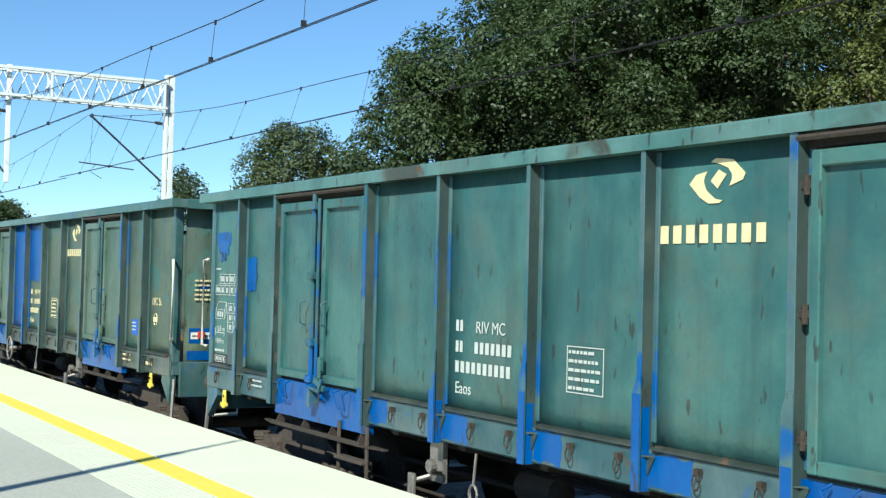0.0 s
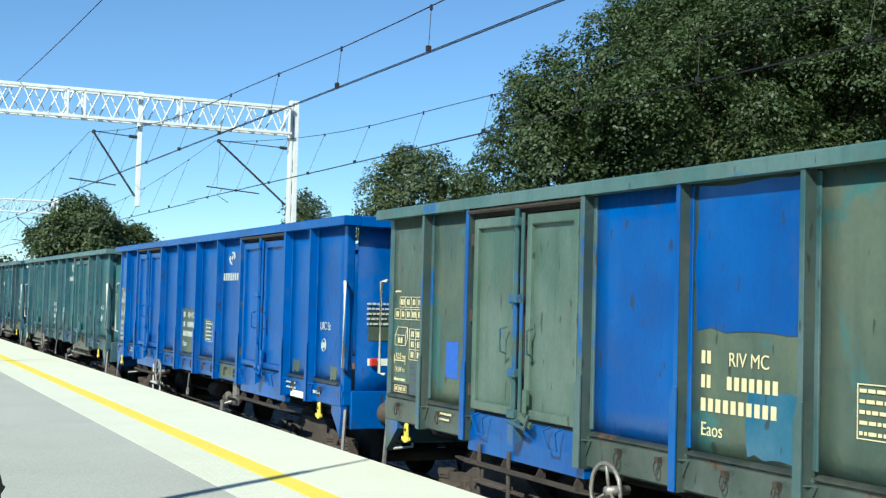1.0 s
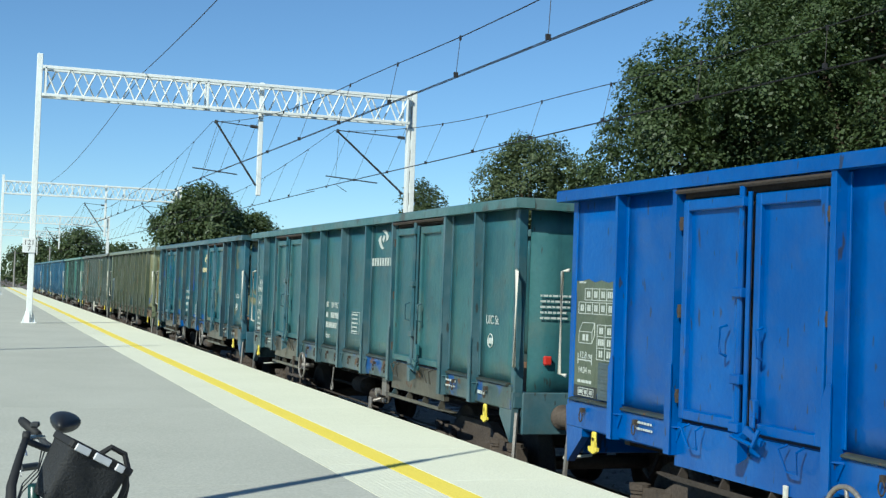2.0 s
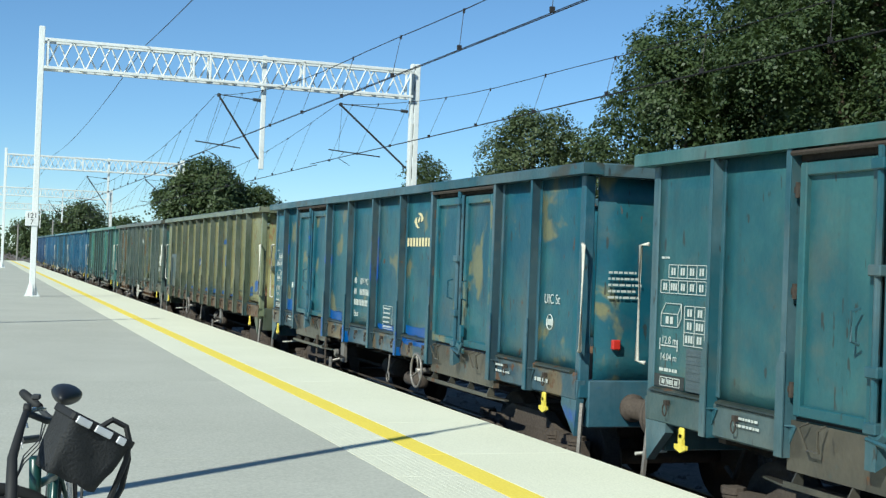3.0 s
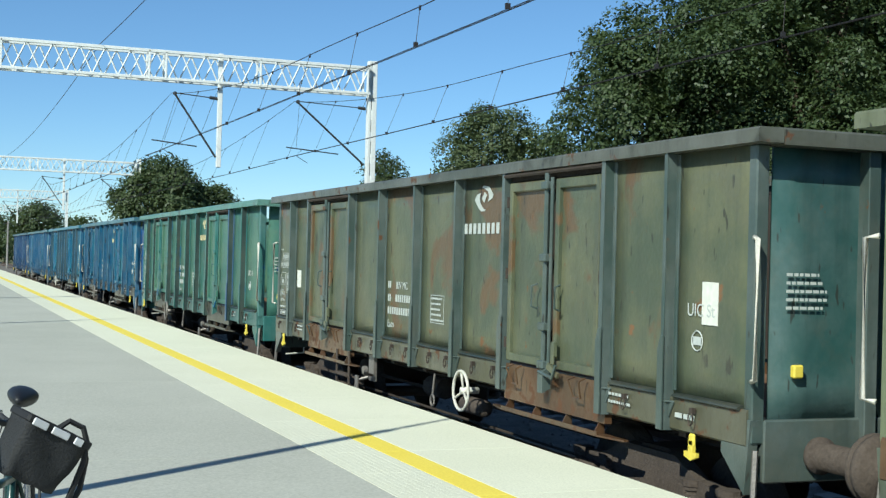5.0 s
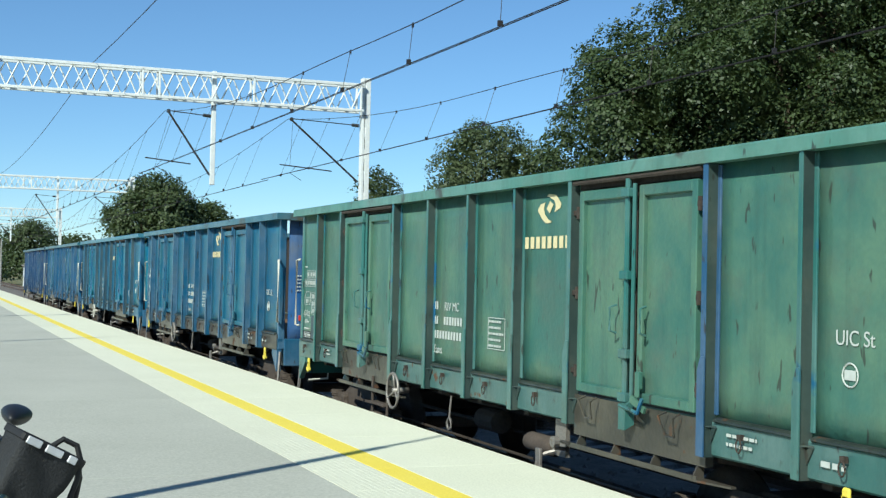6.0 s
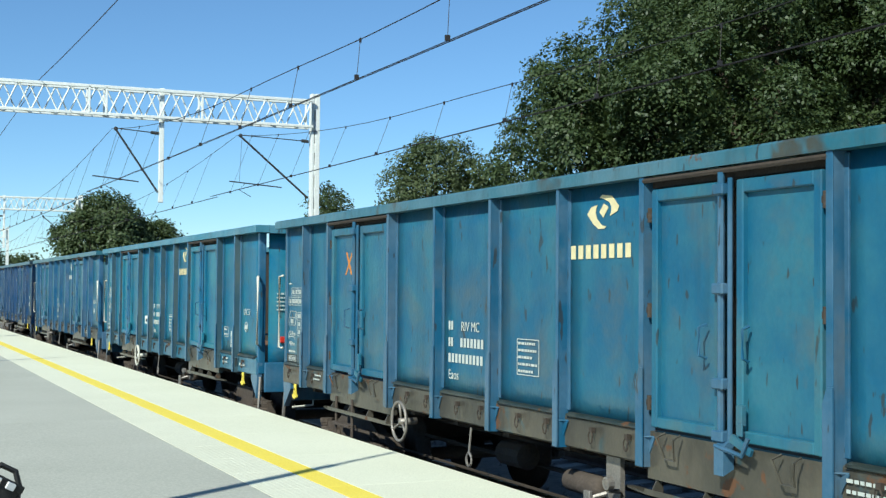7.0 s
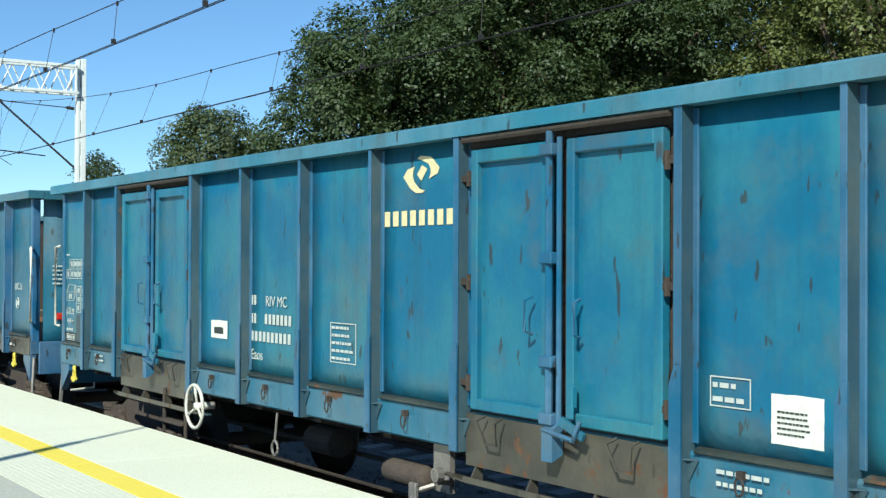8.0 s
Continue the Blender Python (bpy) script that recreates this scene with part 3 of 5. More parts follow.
prism(bm, [(-PLATE + .02, -1.28), (-PLATE - .02, -1.28), (-PLATE - .085, -.95), (-PLATE - .085, .95), (-PLATE - .02, 1.28), (-PLATE + .02, 1.28)], "z", .925, .940)
prism(bm, [(-PLATE - .085, .940), (-PLATE - .078, .940), (-PLATE - .078, .965), (-PLATE - .085, .965)], "y", -.95, .95)
for s in (-.88, -.30, .30, .88):
    prism(bm, [(-PLATE + .02, .94), (-PLATE - .078, .94), (-PLATE - .03, 1.03), (-PLATE + .02, 1.03)], "y", s - .007, s + .007)
BUMPER = mesh("door_stop_rail", bm)


def end_panel():
    me = slab(-1.24, 1.24, 1.30, CHORD[0], thick=.02, bow=.01, seed=77, nx=8)
    me.transform(Matrix(((0, 1, 0, 0), (1, 0, 0, -END + PLATE), (0, 0, 1, 0), (0, 0, 0, 1))))
    me.flip_normals()
    return me


END_PANEL = end_panel()
bm = bmesh.new()
box(bm, -.05, .05, -END - .10, -END + .02, 1.15, CHORD[0] - .01, 0.006)
END_POST = mesh("end_post", bm)
bm = bmesh.new()
box(bm, -PLATE - .012, -PLATE + .09, -END - .035, -END + .06, 1.14, CHORD[0], 0.01)
CORNER = mesh("corner_post", bm)
bm = bmesh.new()
box(bm, -1.30, 1.30, -END - .05, -END + .12, .88, 1.30, 0.01)
prism(bm, [(-END - .04, 1.30), (-END + .3, 1.30), (-END + .3, 1.05), (-END + .02, .80)], "x", -PLATE - .023, -PLATE + .05)
prism(bm, [(-END - .04, 1.30), (-END + .3, 1.30), (-END + .3, 1.05), (-END + .02, .80)], "x", PLATE - .05, PLATE + .023)
HEADSTOCK = mesh("headstock", bm)
bm = bmesh.new()
lathe(bm, [(.10, 0), (.125, -.02), (.125, -.06), (.095, -.07), (.095, -.42), (.085, -.43), (.085, -.52), (.19, -.54), (.225, -.57), (.225, -.60), (.15, -.622)], (0, -END - .05, 1.06), "y", 24)
BUFFER = mesh("buffer", bm, True)
bm = bmesh.new()
tube(bm, [(0, -END - .05, 1.02), (0, -END - .38, 1.02), (0, -END - .46, 1.10), (0, -END - .40, 1.18)], [.06, .05, .045, .03], 8)
tube(bm, [(.02, -END - .40, 1.00), (.02, -END - .55, .82), (.02, -END - .66, .98)], .03, 6)
COUPLER = mesh("coupling", bm)
bm = bmesh.new()
tube(bm, [(.3, -END - .05, .98), (.3, -END - .25, .86), (.3, -END - .45, .55), (.28, -END - .60, .62)], .025, 6)
HOSE = mesh("brake_hose", bm)
bm = bmesh.new()
X = -PLATE - .03
tube(bm, [(X, -END - .05, 1.56), (X - .03, -END - .13, 1.57), (X - .03, -END - .13, 2.50), (X, -END - .05, 2.51)], .018, 7)
HANDRAIL = mesh("handrail", bm, True)
bm = bmesh.new()
tube(bm, [(X + .05, -END - .04, 1.10), (X + .02, -END - .06, .62), (X + .02, -END - .06, .46)], .022, 5)
box(bm, X - .06, X + .26, -END - .19, -END + .10, .43, .46, 0.006)
FOOTSTEP = mesh("corner_step", bm)
bm = bmesh.new()
box(bm, -HW + .03, -HW + .06, -.035, .035, 1.04, 1.13, 0.012)
prism(bm, [(-.03, 1.08), (.03, 1.08), (.03, 1.00), (.085, 1.0), (.085, .965), (.0, .94), (-.075, .97), (-.075, 1.0), (-.03, 1.0)], "x", -HW + .03, -HW + .055)
HOOK_M = mesh("tow_hook", bm)
bm = bmesh.new()
for s in (-.27, .27):
    box(bm, -HW + .04, -HW + .06, s - .02, s + .02, .46, 1.10, 0.003)
for z in (.48, .78):
    box(bm, -HW + .0, -HW + .10, -.27, .27, z, z + .03, 0.004)
LADDER = mesh("step_ladder", bm)
bm = bmesh.new()
R = .195
tube(bm, [(-HW - .03, R * math.cos(a), 1.01 + R * math.sin(a)) for a in [2 * math.pi * i / 24 for i in range(24)]], .017, 6, True)
for a in (90, 210, 330):
    tube(bm, [(-HW - .0, 0, 1.01), (-HW - .03, R * math.cos(radians(a)), 1.01 + R * math.sin(radians(a)))], .013, 5)
lathe(bm, [(.035, -.03), (.035, .16)], (-HW, 0, 1.01), "x", 8)
HANDWHEEL = mesh("brake_handwheel", bm, True)
bm = bmesh.new()
box(bm, -HW + .16, -HW + .20, -.10, .10, .78, 1.10)
tube(bm, [(-HW + .14, -.12, .86), (-HW + .02, -.16, .88), (-HW + .0, -.16, .96)], .02, 6)
tube(bm, [(-HW + .14, .06, .82), (-HW + .02, .12, .78), (-HW + .0, .14, .68)], .02, 6)
lathe(bm, [(.05, 0), (.05, .05)], (-HW, -.16, .93), "x", 10)
box(bm, -HW - .0, -HW + .03, .08, .17, .66, .84, .006)
LEVER = mesh("brake_lever_set", bm)
bm = bmesh.new()
tube(bm, [(-HW + .12, .0, 1.08), (-HW + .10, .0, .85)], .01, 5)
tube(bm, [(-HW + .10, .055 * math.cos(a), .79 + .06 * math.sin(a)) for a in [2 * math.pi * i / 12 for i in range(12)]], .012, 5, True)
PULL_RING = mesh("release_ring", bm)
# underframe: centre sills, cross bearers, tanks and rods
bm = bmesh.new()
for s in (-.45, .45):
    box(bm, s - .07, s + .07, -END + .1, END - .1, .86, 1.20)
for y in (-5.4, -4.22, -2.15, -1.08, 0, 1.08, 2.15, 4.22, 5.4):
    prism(bm, [(-1.30, 1.20), (1.30, 1.20), (1.30, 1.06), (.5, .90), (-.5, .90), (-1.30, 1.06)], "y", y - .05, y + .05)
lathe(bm, [(.05, -.02), (.12, 0), (.12, .45), (.05, .47)], (-.9, .35, .82), "y", 12)
tube(bm, [(-.7, -4.0, .72), (-.7, 4.0, .72)], .022, 6)
tube(bm, [(-1.05, -3.6, .60), (-1.05, 3.6, .60)], .014, 5)
UNDERFRAME = mesh("underframe", bm)
bm = bmesh.new()
lathe(bm, [(.02, -.03), (.06, -.022), (.082, 0), (.09, .02), (.09, .50), (.08, .53), (.02, .55)], (-1.16, -1.42, .80), "y", 18)
RESERVOIR = mesh("air_reservoir", bm, True)
bm = bmesh.new()
tube(bm, [(-.62, -END - .05, .93), (-.66, -END - .30, .90), (-.70, -END - .40, .72), (-1.0, -END - .40, .70)], .016, 6)
UNCOUPLER = mesh("uncoupling_hook", bm)
bm = bmesh.new()
tube(bm, [(-1.09, .62, .62), (-1.10, .42, .46), (-1.10, 0.1, .36), (-1.10, -.25, .40), (-1.09, -.58, .58)], [.03, .022, .022, .022, .03], 6)
for a in (-.62, .62):
    box(bm, -1.13, -1.05, a - .05, a + .05, .44, .66, .01)
RIGGING = mesh("brake_rigging", bm)
bm = bmesh.new()
box(bm, -PLATE + .025, PLATE - .025, -END + .03, END - .03, 1.20, 1.25)
FLOOR = mesh("wagon_floor", bm)
# bogie: side frames with spring nests and axle boxes, bolster, two wheelsets
bm = bmesh.new()
for s in (-1,):
    prism(bm, [(-1.25, .52), (-1.25, .66), (-.72, .70), (-.42, .84), (.42, .84), (.72, .70), (1.25, .66), (1.25, .52), (.62, .50), (.36, .36), (-.36, .36), (-.62, .50)], "x", s * 1.0 - .06, s * 1.0 + .06)
SIDEFRAME = mesh("bogie_frame", bm)
bm = bmesh.new()
box(bm, -1.16, -.92, -.14, .14, .34, .60, 0.02)
lathe(bm, [(.06, -.04), (.10, -.03), (.10, 0)], (-1.16, 0, .46), "x", 10)
AXLEBOX = mesh("axle_box", bm)
bm = bmesh.new()
lathe(bm, [(.09, .40), (.09, .45), (.07, .455), (.07, .46), (.085, .47), (.085, .49), (.07, .50), (.07, .51), (.085, .52), (.085, .54), (.07, .55), (.07, .56), (.085, .57), (.085, .59), (.07, .60), (.07, .61), (.085, .62), (.085, .645), (.095, .65), (.095, .70)], (-1.04, 0, 0), "z", 10)
SPRING = mesh("spring", bm)
bm = bmesh.new()
box(bm, -1.0, 1.0, -.22, .22, .55, .86, 0.02)
BOLSTER = mesh("bolster", bm)
bm = bmesh.new()
for s in (-1, 1):
    lathe(bm, [(.05, -.10), (.13, -.09), (.14, -.06), (.30, -.03), (.38, -.055), (.455, -.06), (.46, .055), (.485, .06), (.485, .085), (.38, .085), (.36, .05), (.15, .06), (.10, .09)], (s * .754, 0, 0), "x", 28)
lathe(bm, [(.075, -1.0), (.075, 1.0)], (0, 0, 0), "x", 10)
WHEELSET = mesh("wheelset", bm, True)


def bars(parent, at, w, h, rows, material, seed, label="", box_line=False):
    """A block of unreadable small print as thin plain bars on the side plating."""
    r = random.Random(seed)
    bm = bmesh.new()
    line = h / rows
    for i in range(rows):
        z = h - (i + 1) * line + .28 * line
        y, stop = 0.0, w * r.uniform(.72, 1.0)
        while y < stop - .01:
            n = min(r.uniform(.35, 1.1) * line, stop - y)
            box(bm, -.0012, .0012, -y - n, -y, z, z + .36 * line)
            y += n + .22 * line
    if box_line:
        for a, b, c, d in ((-.012, w + .012, h, h + .007), (-.012, w + .012, -.007, 0), (-.019, -.012, -.007, h + .007), (w + .012, w + .019, -.007, h + .007)):
            box(bm, -.0012, .0012, -b, -a, c, d)
    return tagged(put("marking", mesh("marking", bm), material, parent, at, label), kind="stuff")


def table(parent, at, w, h, cols, rows, material, seed):
    """A ruled table of small print: thin lines with a bar in each cell."""
    r = random.Random(seed)
    bm = bmesh.new()
    for i in range(cols + 1):
        y = w * i / cols
        box(bm, -.0012, .0012, -y - .0035, -y + .0035, 0, h)
    for j in range(rows + 1):
        z = h * j / rows
        for i in range(cols):
            box(bm, -.0012, .0012, -w * (i + 1) / cols + .0036, -w * i / cols - .0036, z - .003, z + .003)
    for i in range(cols):
        for j in range(rows):
            y, z, cw, ch = w * (i + .5) / cols, h * (j + .5) / rows, w / cols, h / rows
            n = r.choice((2, 2, 3))
            for q in range(n):
                c = y + (q - (n - 1) / 2) * cw * .26
                box(bm, -.0012, .0012, -c - cw * .085, -c + cw * .085, z - ch * .28, z + ch * .28)
    return tagged(put("marking", mesh("marking", bm), material, parent, at), kind="stuff")


def repaint_ground(parent, y0, y1, z0, z1):
    bm = bmesh.new()
    box(bm, -.0018, .002, y0, y1, z0, z1)
    put("marking_ground", mesh("marking_ground", bm), DARKBOX, parent, (-PLATE, 0, 0), "dark painted ground under the markings")


def logo(parent, at, s, material):
    """A plain two-part lens shape with a notch, in the mark's colour."""
    bm = bmesh.new()

    def poly(pts):
        prism(bm, [(-a * s * 1.42, b * s) for a, b in pts], "x", -.0015, .0015)
    poly([(0.0, .46), (.16, .66), (.42, .72), (.36, .60), (.34, .48), (.40, .30), (.60, .10), (.78, .06), (.70, .0), (.46, .0), (.26, .14)])
    poly([(.62, 1.0), (1.0, .94), (1.28, .62), (1.22, .48), (.92, .36), (.98, .50), (.98, .62), (.90, .76), (.66, .88), (.50, .92)])
    poly([(.50, .50), (.68, .74), (.86, .62), (.66, .32)])
    put("emblem", mesh("emblem", bm), material, parent, at, "pale lens-shaped emblem painted on the plating")


MX = -PLATE - .003


def word_bars(parent, at, w, h, n, material):
    """A painted word that is not lettered: one bar for each character."""
    bm = bmesh.new()
    for i in range(n):
        box(bm, -.0015, .0015, -(i + .62) * w / n, -i * w / n, .06 * h, .94 * h)
    tagged(put("word_mark", mesh("word_mark", bm), material, parent, at), kind="stuff")


def wagon(k, spec):
    """An open high-sided wagon of fabricated steel, with two double doors on each side."""
    th = tagged(new("open_wagon"), spec["label"], "freight wagon", "wagons of the train")
    body, post_c, chord_c, sill_c = spec["body"], spec["post"], spec["chord"], spec["sill"]
    door_c = spec.get("door", body)
    odd = spec.get("odd", {})
    posts = spec.get("posts", POSTS)
    doors = spec.get("doors", (-(posts[-2] + posts[-3]) / 2, (posts[-2] + posts[-3]) / 2))
    cuts = (-END, *posts, END)
    for side in (1, -1):
        near = side == 1
        turn = 0 if near else 180
        put("top_chord", CHORD_M, chord_c, th, turn=turn)
        for i, (a, b) in enumerate(zip(cuts, cuts[1:])):
            c = (a + b) / 2
            if any(abs(c - d) < .3 for d in doors):
                continue
            put("side_panel", panel_mesh(round(b - a, 2), i + k), odd.get(("panel", i), body) if near else body, th, (0, c if near else -c, 0), turn=turn)
            key = ("s", round(b - a, 2))
            if key not in SILLS:
                SILLS[key] = sill_mesh(-(b - a) / 2, (b - a) / 2)
            put("side_sill", SILLS[key], odd.get(("sill", i), sill_c) if near else sill_c, th, (0, c if near else -c, 0), turn=turn)
            if near:
                wide = round(b - a, 2)
                if wide not in LEDGES:
                    LEDGES[wide] = ledge_mesh(wide)
                put("panel_ledge", LEDGES[wide], spec.get("ledge", LEDGE_DARK), th, (0, c, 0))
                put("lashing_ring", RING, UNDER, th, (0, c + .12, 0))
                if b - a > 1.15:
                    put("lashing_ring", RING, UNDER, th, (0, c - .38, 0))
        for i, p in enumerate(posts):
            isd = any(abs(abs(p - d) - .99) < .08 for d in doors)
            pole = put("door_post" if isd else "post", DOOR_POST if isd else POST, odd.get(("post", i), post_c) if near else post_c, th, (0, p if near else -p, 0), turn=turn)
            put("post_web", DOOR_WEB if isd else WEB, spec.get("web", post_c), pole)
        for j, d in enumerate(doors):
            y = d if near else -d
            put("door_opening", GAP_SHADE, UNDER, th, (0, y, 0), turn=turn)
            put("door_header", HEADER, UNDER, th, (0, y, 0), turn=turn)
            put("door_sill", DOOR_SILL, odd.get(("dsill", j), spec.get("dsill", sill_c)), th, (0, y, 0), turn=turn)
            if near:
                put("door_stop_rail", BUMPER, spec.get("dsill", SOIL) if spec.get("dsill") in (SOIL, RUSTY) else UNDER, th, (0, y, 0))
            for s, meshes in ((1, LEAF), (-1, LEAF_M)):
                lf = put("door_leaf", meshes[0], door_c, th, (0, y + s * .484, 0), turn=turn)
                put("leaf_frame", meshes[1], odd.get(("frame", j), spec.get("frame", door_c)), lf)
                if near:
                    for z in (1.56, 2.2, 2.86):
                        put("hinge", meshes[2], UNDER, lf, (0, 0, z))
                    put("handle", meshes[3], post_c, lf)
            if near:
                put("door_catch", CATCH, spec.get("frame", door_c), th, (0, y, 0))
            put("lock_bar", LOCK, odd.get(("lock", j), spec.get("lock", post_c)), th, (0, y, 0), turn=turn)
    for s in (1, -1):
        turn = 0 if s == 1 else 180
        put("end_chord", END_CHORD, chord_c, th, turn=turn)
        put("end_panel", END_PANEL, spec.get("end", body), th, turn=turn)
        for a in (-.48, .48):
            put("end_post", END_POST, post_c, th, (a, 0, 0) if s == 1 else (-a, 0, 0), turn=turn)
        put("headstock", HEADSTOCK, spec.get("headstock", sill_c), th, turn=turn)
        for a in (-.875, .875):
            put("buffer", BUFFER, BRAKE_DUST, th, (a, 0, 0) if s == 1 else (-a, 0, 0), turn=turn)
        put("coupling", COUPLER, UNDER, th, turn=turn)
        put("brake_hose", HOSE, UNDER, th, turn=turn)
        put("uncoupling_hook", UNCOUPLER, PIPE, th, turn=turn)
        put("corner_post", CORNER, spec.get("corner", post_c), th, turn=turn)
        put("handrail", HANDRAIL, PIPE, th, turn=turn)
        put("corner_step", FOOTSTEP, STEEL, th, turn=turn)
    for m_, c_ in ((CORNER, spec.get("corner", post_c)), (HANDRAIL, PIPE), (FOOTSTEP, STEEL)):
        mir = MIRROR.setdefault(m_.name, mirrored(m_))
        for turn in (0, 180):
            put(m_.name.split(".")[0], mir, c_, th, turn=turn)
    for y in (-5.75, 5.75):
        put("tow_hook", HOOK_M, HOOK, th, (0, y, 0), "yellow-painted towing hook")
    put("underframe", UNDERFRAME, UNDER, th)
    put("air_reservoir", RESERVOIR, BRAKE_DUST, th)
    put("wagon_floor", FLOOR, RUST_PAINT, th)
    wheel_y = spec.get("wheel", 2.0)
    if k:
        put("brake_handwheel", HANDWHEEL, PIPE if spec.get("white_wheel") else STEEL, th, (0, wheel_y, 0), "spoked brake handwheel")
    put("brake_lever_set", LEVER, STEEL, th, (0, 1.43 if k == 0 else -1.83 if wheel_y > 0 else 1.83, 0))
    put("release_ring", PULL_RING, STEEL, th, (0, wheel_y * .3, 0))
    put("step_ladder", LADDER, PIPE if spec.get("white_step") else BRAKE_DUST, th, (0, 3.9 if k in (1, 8) else 2.68, 0))
    axles = []
    for y in (-4.5, 4.5):
        bogie = put("bogie", BOLSTER, UNDER, th, (0, y, 0))
        for turn in (0, 180):
            put("side_frame", SIDEFRAME, BRAKE_DUST, bogie, turn=turn)
            put("brake_rigging", RIGGING, BRAKE_DUST, bogie, turn=turn)
            for a in (-.9, .9):
                put("axle_box", AXLEBOX, BRAKE_DUST, bogie, (0, a, 0), turn=turn)
                for d in (-.24, .24):
                    put("spring", SPRING, BRAKE_DUST, bogie, (0, a + d, 0), turn=turn)
        for a in (-.9, .9):
            axles.append(put("wheelset", WHEELSET, UNDER, bogie, (0, a, .46)))
    markings(th, k, spec)
    return th, axles


MIRROR = {}


def mirrored(me):
    m2 = me.copy()
    m2.transform(Matrix.Diagonal((-1, 1, 1, 1)))
    m2.flip_normals()
    return m2


def markings(th, k, spec):
    ink, ink2 = spec.get("ink", WHITE), spec.get("ink2", WHITE)
    posts = spec.get("posts", POSTS)
    if spec.get("plain_sides"):
        letters("82", .13, ink, th, (MX, .83, 2.04))
        bars(th, (MX, .96, 1.50), .76, .46, 4, spec.get("faint", ink), k)
        return
    # emblem and word beside the near door, number block beside the far one
    dz, ls = spec.get("logo", (0, .255))
    logo(th, (MX, posts[3] - .31, 2.80 + dz), ls, ink)
    word_bars(th, (MX, posts[3] - .06, 2.57 + dz), .92, .12, 8, ink)
    letters("RIV MC", .125, ink2, th, (MX, .79, 1.955))
    for y, z, w, n in ((1.07, 1.955, .12, 2), (1.07, 1.80, .12, 2), (.80, 1.80, .52, 7), (1.07, 1.65, .78, 10)):
        word_bars(th, (MX, y, z), w, .095, n, ink2)
    letters("Eaos", .125, ink2, th, (MX, 1.07, 1.50))
    bars(th, (MX, -.38, 1.63 + spec.get("table", 0)), .36, .29, 5, ink2, k + 4, box_line=True)
    letters("UIC St", .13, ink2, th, (MX, -5.56, 1.955))
    bm = bmesh.new()
    tube(bm, [(0, .07 * math.cos(a), .07 * math.sin(a)) for a in [2 * math.pi * i / 18 for i in range(18)]], .006, 4, True)
    box(bm, -.002, .002, -.05, .05, -.03, .03)
    put("round_mark", mesh("round_mark", bm), ink2, th, (MX, -5.70, 1.78))
    # load table and dimension marks on the far end panel
    bars(th, (MX, 6.24, 2.385), .16, .045, 1, ink2, k + 5)
    table(th, (MX, 6.12, 2.25), .56, .10, 4, 1, ink2, k + 5)
    table(th, (MX, 6.24, 2.13), .68, .10, 5, 1, ink2, k + 6)
    table(th, (MX, 6.22, 1.87), .26, .10, 1, 1, ink2, k + 6)
    bm = bmesh.new()
    for a, b in (((0, 0), (.07, .08)), ((.07, .08), (.31, .08)), ((.31, .08), (.26, 0)), ((.31, .08), (.31, -.03)), ((.31, -.03), (.26, -.10))):
        tube(bm, [(0, -a[0], a[1]), (0, -b[0], b[1])], .004, 4)
    put("volume_mark", mesh("volume_mark", bm), ink2, th, (MX, 6.22, 1.97), "outlined box sign for the volume")
    table(th, (MX, 5.86, 1.74), .30, .30, 2, 3, ink2, k + 7)
    letters("12.8 m", .085, ink2, th, (MX, 6.20, 1.735))
    bm = bmesh.new()
    for a in (0, .27):
        box(bm, -.0012, .0012, -a - .006, -a + .006, 0, .09)
    box(bm, -.0012, .0012, -.27, 0, .03, .040)
    put("length_mark", mesh("length_mark", bm), ink2, th, (MX, 6.225, 1.685), "bracketed length sign")
    letters("14.04 m", .08, ink2, th, (MX, 6.22, 1.605))
    bars(th, (MX, 6.22, 1.50), .32, .07, 1, ink2, k + 9)
    if spec.get("ground_plate", True):
        repaint_ground(th, 5.84, 6.30, 1.395, 1.495)
    table(th, (MX - .003, 6.20, 1.41), .30, .065, 3, 1, ink2, k + 8)
    bm = bmesh.new()
    box(bm, -.03, 0, -.15, .15, 0, .32, .006)
    for i in range(5):
        box(bm, -.036, -.03, -.13, .13, .03 + .06 * i, .05 + .06 * i)
    put("label_box", mesh("label_box", bm), LABELBOX, th, (MX, 5.62, 1.40), "dark label holder on the plating")
    # sill print and end print
    bars(th, (-PLATE - .048, 5.05, 1.22), .34, .10, 2, ink2, k + 9)
    bars(th, (-PLATE - .048, -4.5, 1.20), .40, .12, 2, ink2, k + 10)
    bars(th, (-PLATE - .048, -5.5, 1.19), .3, .1, 1, ink2, k + 11)
    end = bars(th, (-.62, -END - .018, 1.86), .34, .28, 5, ink2, k + 12)
    end.rotation_euler[2] = radians(90)
    end.location = (-1.13, -END - .022, 2.02)
    bm = bmesh.new()
    box(bm, -.04, .04, -.05, 0, -.045, .045, .01)
    put("tail_lamp_bracket", mesh("tail_lamp_bracket", bm), HOOK if k in (5, 6, 7) else RED, th, (-1.04, -END - .01, 1.62))


def tone(r, g, b, k=0.68):
    """A paint colour from how it looks in full sun."""
    f = [((v / 255 + .055) / 1.055) ** 2.4 if v > 10 else v / 255 / 12.92 for v in (r, g, b)]
    return (.94 * k * f[0], k * f[1], 1.07 * k * f[2])


